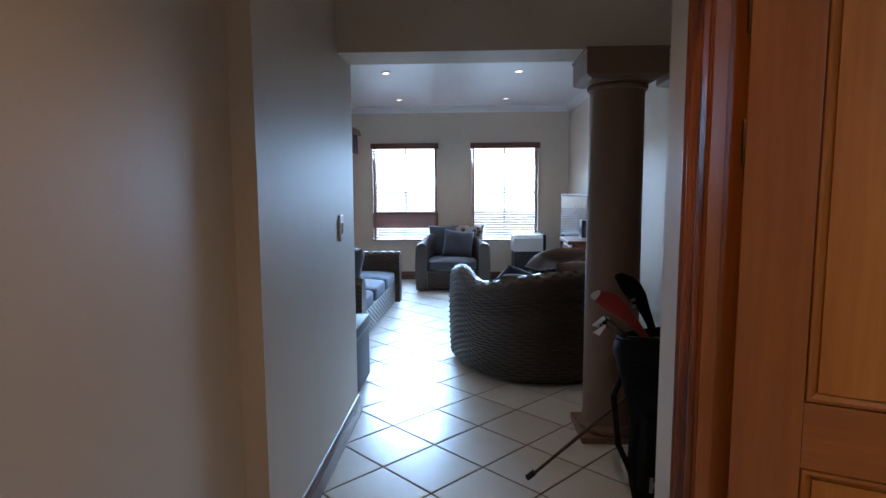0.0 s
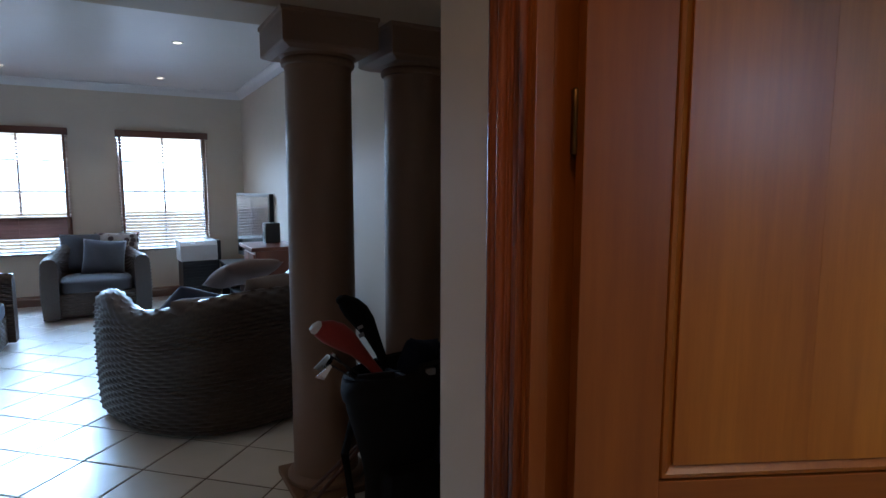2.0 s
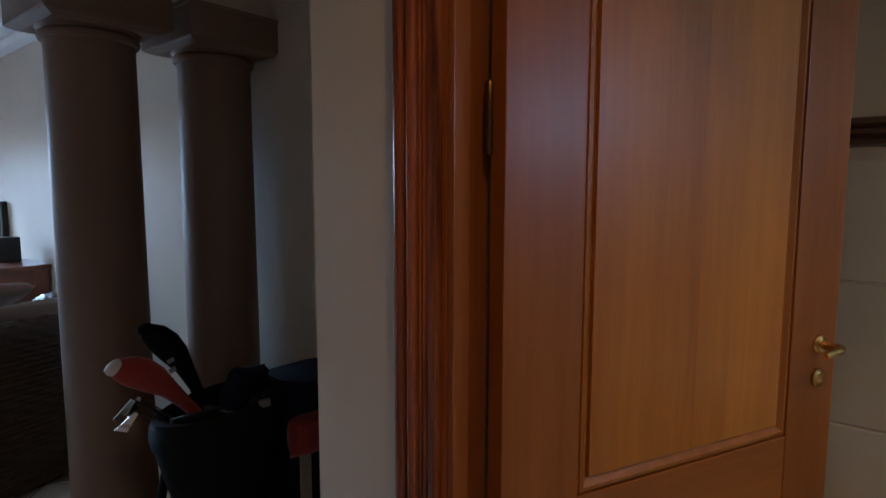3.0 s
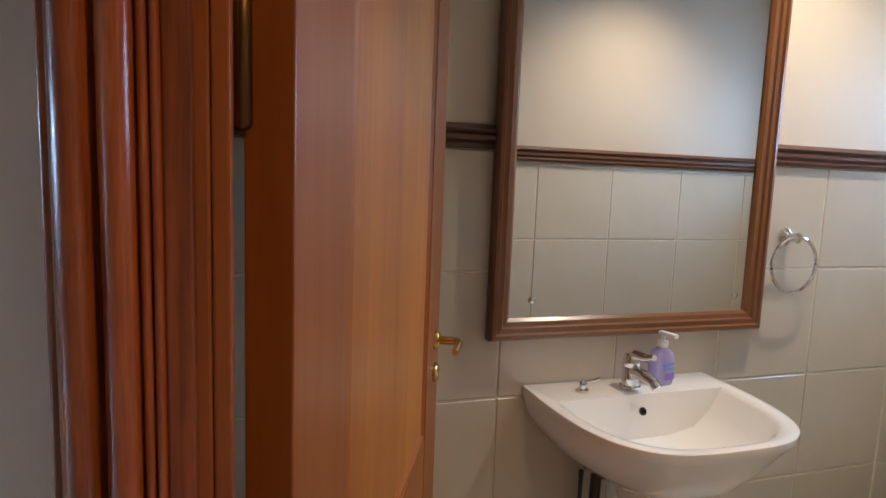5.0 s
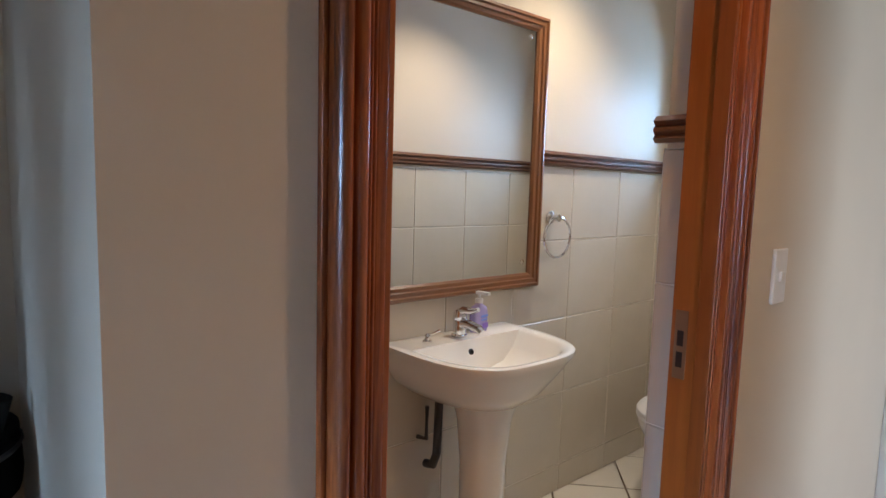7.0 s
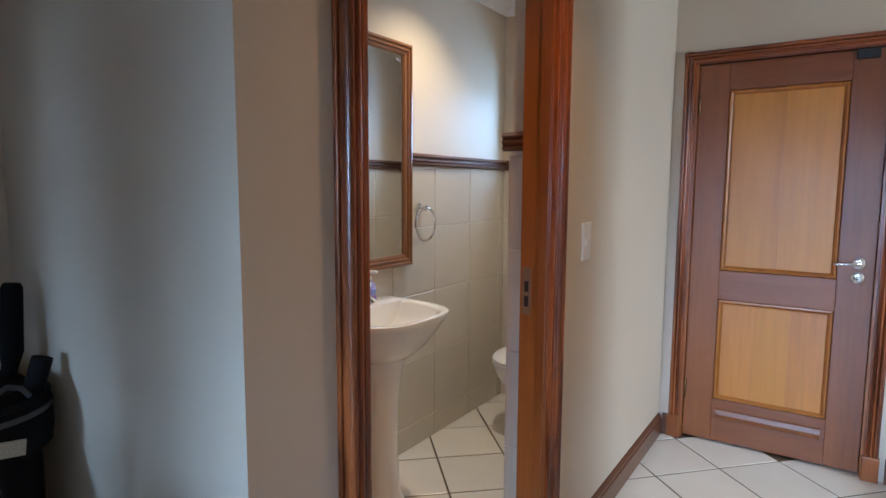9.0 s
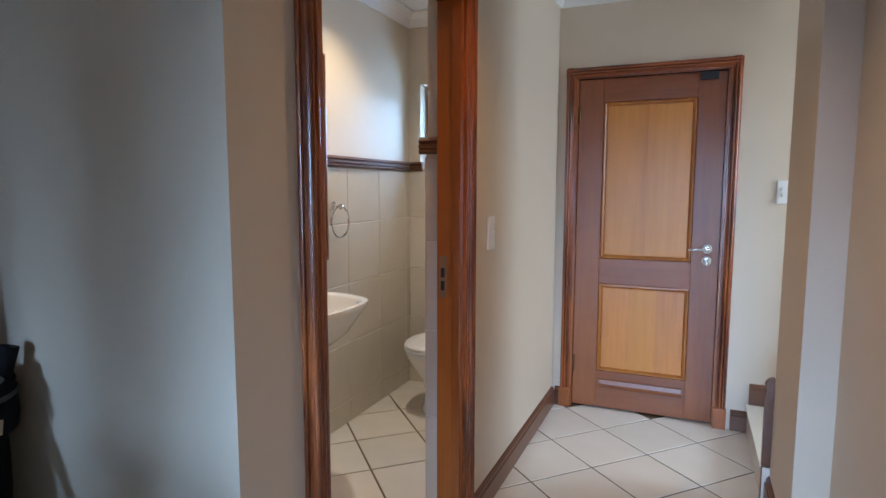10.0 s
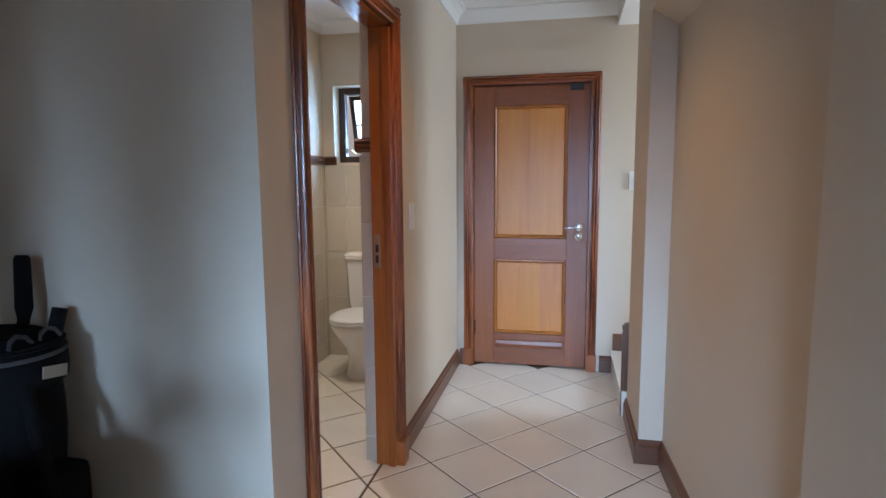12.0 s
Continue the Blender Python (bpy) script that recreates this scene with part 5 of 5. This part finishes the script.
def iron(m):
    t = thing("golf_iron", m, "chrome golf iron leaning in the bag", "golf club", "irons in the bag")
    part("shaft", tube([(0, 0, -0.20), (0, 0, 0.09)], 0.0045, 8), BLACK_METAL, t, smooth=True)
    rings = []
    for k in range(6):
        f = k / 5
        h0, th = 0.012 + 0.022 * f, 0.005 + 0.004 * (1 - f)
        x = -0.075 * f
        rings.append([(x, -th, 0.085 - 0.004 * f), (x, th, 0.085 - 0.004 * f), (x - 0.01 * f, th * 0.4, 0.085 + h0), (x - 0.01 * f, -th * 0.4, 0.085 + h0)])
    part("head", loft(rings), CHROME, t, smooth=True, angle=30)
    return t


for m in (pose(0.085, 3.64, 0.775, 0, -52, 10), pose(0.095, 3.68, 0.765, 0, -46, 35), pose(0.09, 3.60, 0.745, 0, -56, -20)):
    iron(m @ Matrix.Diagonal((0.75, 0.75, 0.8, 1)))

bag2 = thing("golf_bag", pose(0.69, 2.95, 0) @ Matrix.Diagonal((0.88, 0.88, 1, 1)), "black upright cart golf bag with a pale logo patch", "golf bag")
part("body", bag_body(0.13, 0.155, 0.86), BAG, bag2, smooth=True, angle=60)
part("top_cuff", lathe([(0.140, 0.85), (0.166, 0.85), (0.170, 0.88), (0.168, 0.93), (0.160, 0.95), (0.142, 0.95)], 30, False), BAG, bag2, smooth=True)
part("rain_hood", moved(lathe([(0.158, 0.93), (0.150, 0.965), (0.118, 0.985), (0.085, 0.978), (0.05, 0.99), (0.0, 0.985)], 26, False), pose(0, 0, 0.95, 3, -4, 0) @ pose(0, 0, -0.95)), BAG, bag2, "rumpled black hood over the bag mouth", True)
part("rim", lathe([(0.160, 0.948), (0.166, 0.951), (0.166, 0.958), (0.150, 0.960)], 30, False), BAG, bag2, smooth=True)
part("piping", lathe([(0.1685, 0.925), (0.1715, 0.929), (0.1715, 0.933), (0.1685, 0.937)], 30, False), plain("dark_piping", (0.06, 0.06, 0.065), 0.6), bag2)
part("logo_patch", moved(boxes((-0.042, 0.042, -0.003, 0.002, -0.016, 0.016), bevel=0.001), pose(-0.174, -0.012, 0.885, 0, 8, -90)), BEIGE, bag2, "pale rectangular logo patch")
part("side_pocket", boxes((-0.215, -0.10, -0.08, 0.10, 0.12, 0.62), bevel=0.03), BAG, bag2, smooth=True)
part("carry_strap", tube([(-0.14, 0.06, 0.86), (-0.22, 0.10, 0.72), (-0.25, 0.08, 0.50), (-0.22, 0.04, 0.33), (-0.16, 0.02, 0.26)], 0.020, 10), BAG, bag2, smooth=True)
part("buckle", boxes((-0.262, -0.238, 0.06, 0.10, 0.49, 0.55), bevel=0.004), GREY_TRIM, bag2)
umb = tagged(part("umbrella_handle", tube([(0.71, 2.90, 0.85), (0.712, 2.86, 1.00), (0.713, 2.855, 1.03), (0.716, 2.845, 1.17), (0.716, 2.844, 1.18)], 0.018, 12, [0.8, 0.9, 1.25, 1.15, 0.9]), BAG, None, "", True), "black padded handle standing up from the golf bag", "umbrella")
stub = tagged(part("club_grip", tube([(0.63, 2.88, 0.86), (0.612, 2.835, 1.03)], 0.020, 12), BAG, None, "", True), "short black club cover in the cart bag", "club cover")

bag3 = thing("duffel_bag", pose(0.60, 3.62, 0), "dark navy duffel bag standing beside the golf bag", "duffel bag")
part("body", boxes((-0.17, 0.20, -0.16, 0.18, 0.0, 0.76), bevel=0.07), NAVY, bag3, smooth=True)
part("strap", boxes((-0.150, -0.110, -0.170, -0.158, 0.03, 0.60), bevel=0.004), BEIGE, bag3, "beige webbing strap")
part("pocket", moved(pillow(0.28, 0.12, 0.12, 16, 0.05), pose(-0.06, -0.18, 0.57)), RED, bag3, "red padded front pocket", True, 180)
for dy in (-0.05, 0.05):
    part("carry_loop", tube([(-0.13, dy - 0.035, 0.965), (-0.125, dy - 0.02, 0.985), (-0.12, dy + 0.005, 0.992), (-0.125, dy + 0.03, 0.983), (-0.13, dy + 0.04, 0.965)], 0.006, 8), plain("grey_cord", (0.05, 0.05, 0.055), 0.6), bag2, "grey cord loop", True)
box3 = tagged(part("paper_box", boxes((0.30, 0.44, 2.90, 3.10, 0.0, 0.205), bevel=0.004), plain("white_card", (0.72, 0.70, 0.68), 0.7), None), "small white cardboard box beside the golf bag", "box")

# ---------------------------------------------------------------- outside the windows
structure("ground", boxes((-60, 60, LY1 + 0.25, 90, -0.30, -0.20), (-60, -4.6, -60, LY1 + 0.25, -0.30, -0.20), (2.4, 60, -60, LY1 + 0.25, -0.30, -0.20), (-4.6, 2.4, -60, -1.7, -0.30, -0.20)), plain("paving", (0.42, 0.38, 0.32), 0.8, vary=0.15, scale=1.5, relief=0.2), "pale paved yard outside the house", "ground")
structure("yard_wall", boxes((-14, 14, 15.0, 15.22, -0.2, 0.75), (-14, 14, 14.98, 15.24, 0.75, 0.82)), paint("yard_plaster", (0.62, 0.56, 0.47), 0.8, 0.08), "plastered yard wall beyond the windows", "wall")
# added emissive sheet: its glow stands in for the bright view outdoors
structure("backdrop", boxes((-16, 16, 16.0, 16.1, -0.2, 9.0)), glow("outdoor_glow_sheet", (0.80, 0.90, 1.0), 3.2), "glowing sheet standing in for bright outdoors beyond the yard", "backdrop")
structure("neighbour_wall", boxes((-4, 6, -4.2, -4.0, -0.2, 3.0)), paint("neighbour_plaster", (0.62, 0.50, 0.44), 0.8, 0.08), "pinkish plastered wall outside the washroom window", "wall")

# ---------------------------------------------------------------- floor tiles
def clip(poly, axis, limit, keep_less):
    out = []
    for p, q in zip(poly, poly[1:] + poly[:1]):
        a, b = ((limit - p[axis]), (limit - q[axis])) if keep_less else ((p[axis] - limit), (q[axis] - limit))
        if a >= 0:
            out.append(p)
        if a * b < 0:
            f = a / (a - b)
            out.append((p[0] + (q[0] - p[0]) * f, p[1] + (q[1] - p[1]) * f))
    return out


def tile_prism(poly, joint=0.0048, edge=0.003, deep=0.010):
    """Floor tile from an outline about its own centre: shrunk by half a joint, with an eased edge."""
    n = len(poly)
    bm = bmesh.new()

    def inset(d):
        out = []
        for i in range(n):
            p0, p1, p2 = Vector(poly[i - 1]), Vector(poly[i]), Vector(poly[(i + 1) % n])
            e1, e2 = (p1 - p0).normalized(), (p2 - p1).normalized()
            n1, n2 = Vector((-e1.y, e1.x)), Vector((-e2.y, e2.x))
            out.append(p1 + (n1 + n2) * (d / (1 + n1.dot(n2))))
        return out

    rings = []
    for d, z in ((joint, -deep), (joint, -edge * 0.5), (joint + edge, 0.0)):
        rings.append([bm.verts.new((v.x, v.y, z)) for v in inset(d)])
    for a, b in zip(rings, rings[1:]):
        for i in range(n):
            bm.faces.new((a[i], a[(i + 1) % n], b[(i + 1) % n], b[i]))
    bm.faces.new(rings[-1])
    me = bpy.data.meshes.new("tile")
    bm.to_mesh(me)
    bm.free()
    me.materials.append(FLOOR_TILE)
    return me


floor_ob = bpy.data.objects["floor"]


def lay(pitch, degrees, u0, v0, keep, clips):
    r = radians(degrees)
    c, s = math.cos(r), math.sin(r)
    square = [(-pitch / 2 * c + pitch / 2 * s, -pitch / 2 * s - pitch / 2 * c), (pitch / 2 * c + pitch / 2 * s, pitch / 2 * s - pitch / 2 * c), (pitch / 2 * c - pitch / 2 * s, pitch / 2 * s + pitch / 2 * c), (-pitch / 2 * c - pitch / 2 * s, -pitch / 2 * s + pitch / 2 * c)]
    whole = tile_prism(square)
    for i in range(-40, 60):
        for j in range(-40, 60):
            u, v = (i + 0.5 + u0) * pitch, (j + 0.5 + v0) * pitch
            x, y = u * c - v * s, u * s + v * c
            if not keep(x, y):
                continue
            poly = [(x + a, y + b) for a, b in square]
            cut = poly
            for axis, limit, less, cond in clips:
                if cond(x, y):
                    cut = clip(cut, axis, limit, less)
            if len(cut) < 3:
                continue
            area = abs(sum(p[0] * q[1] - q[0] * p[1] for p, q in zip(cut, cut[1:] + cut[:1]))) / 2
            if area < 0.0015:
                continue
            me = whole if len(cut) == 4 and area > pitch * pitch * 0.999 else tile_prism([(p[0] - x, p[1] - y) for p in cut])
            t = new("tile", me)
            t.parent = floor_ob
            t.location = (x, y, 0)


lay(0.355, 46.8, -0.074, 0.447, lambda x, y: LX0 - 0.2 < x < LX1 + 0.2 and 2.6 < y < LY1 + 0.2,
    [(1, 2.9, False, lambda x, y: True), (0, LX1 + 0.05, True, lambda x, y: True), (0, LX0 - 0.05, False, lambda x, y: y > 4.3), (0, -1.5, False, lambda x, y: y < 4.3), (1, LY1 + 0.05, True, lambda x, y: True)])
lay(0.355, 46.8, -0.114, 0.297, lambda x, y: (-1.6 < x < 0.3 and -0.2 < y < 2.75) or (-1.6 < x < LX1 + 0.2 and 2.6 < y < 3.2),
    [(1, 2.9, True, lambda x, y: True), (0, 0.075, True, lambda x, y: y < 2.6), (0, LX1 + 0.05, True, lambda x, y: True), (0, -1.5, False, lambda x, y: True)])
lay(0.353, 43.5, -0.293, -0.648, lambda x, y: -0.2 < x < XB + 0.2 and YB0 - 0.2 < y < YB1 + 0.1, [(0, 0.079, False, lambda x, y: True), (1, 2.68, True, lambda x, y: True), (0, XB + 0.05, True, lambda x, y: True), (1, YB0 - 0.05, False, lambda x, y: True)])
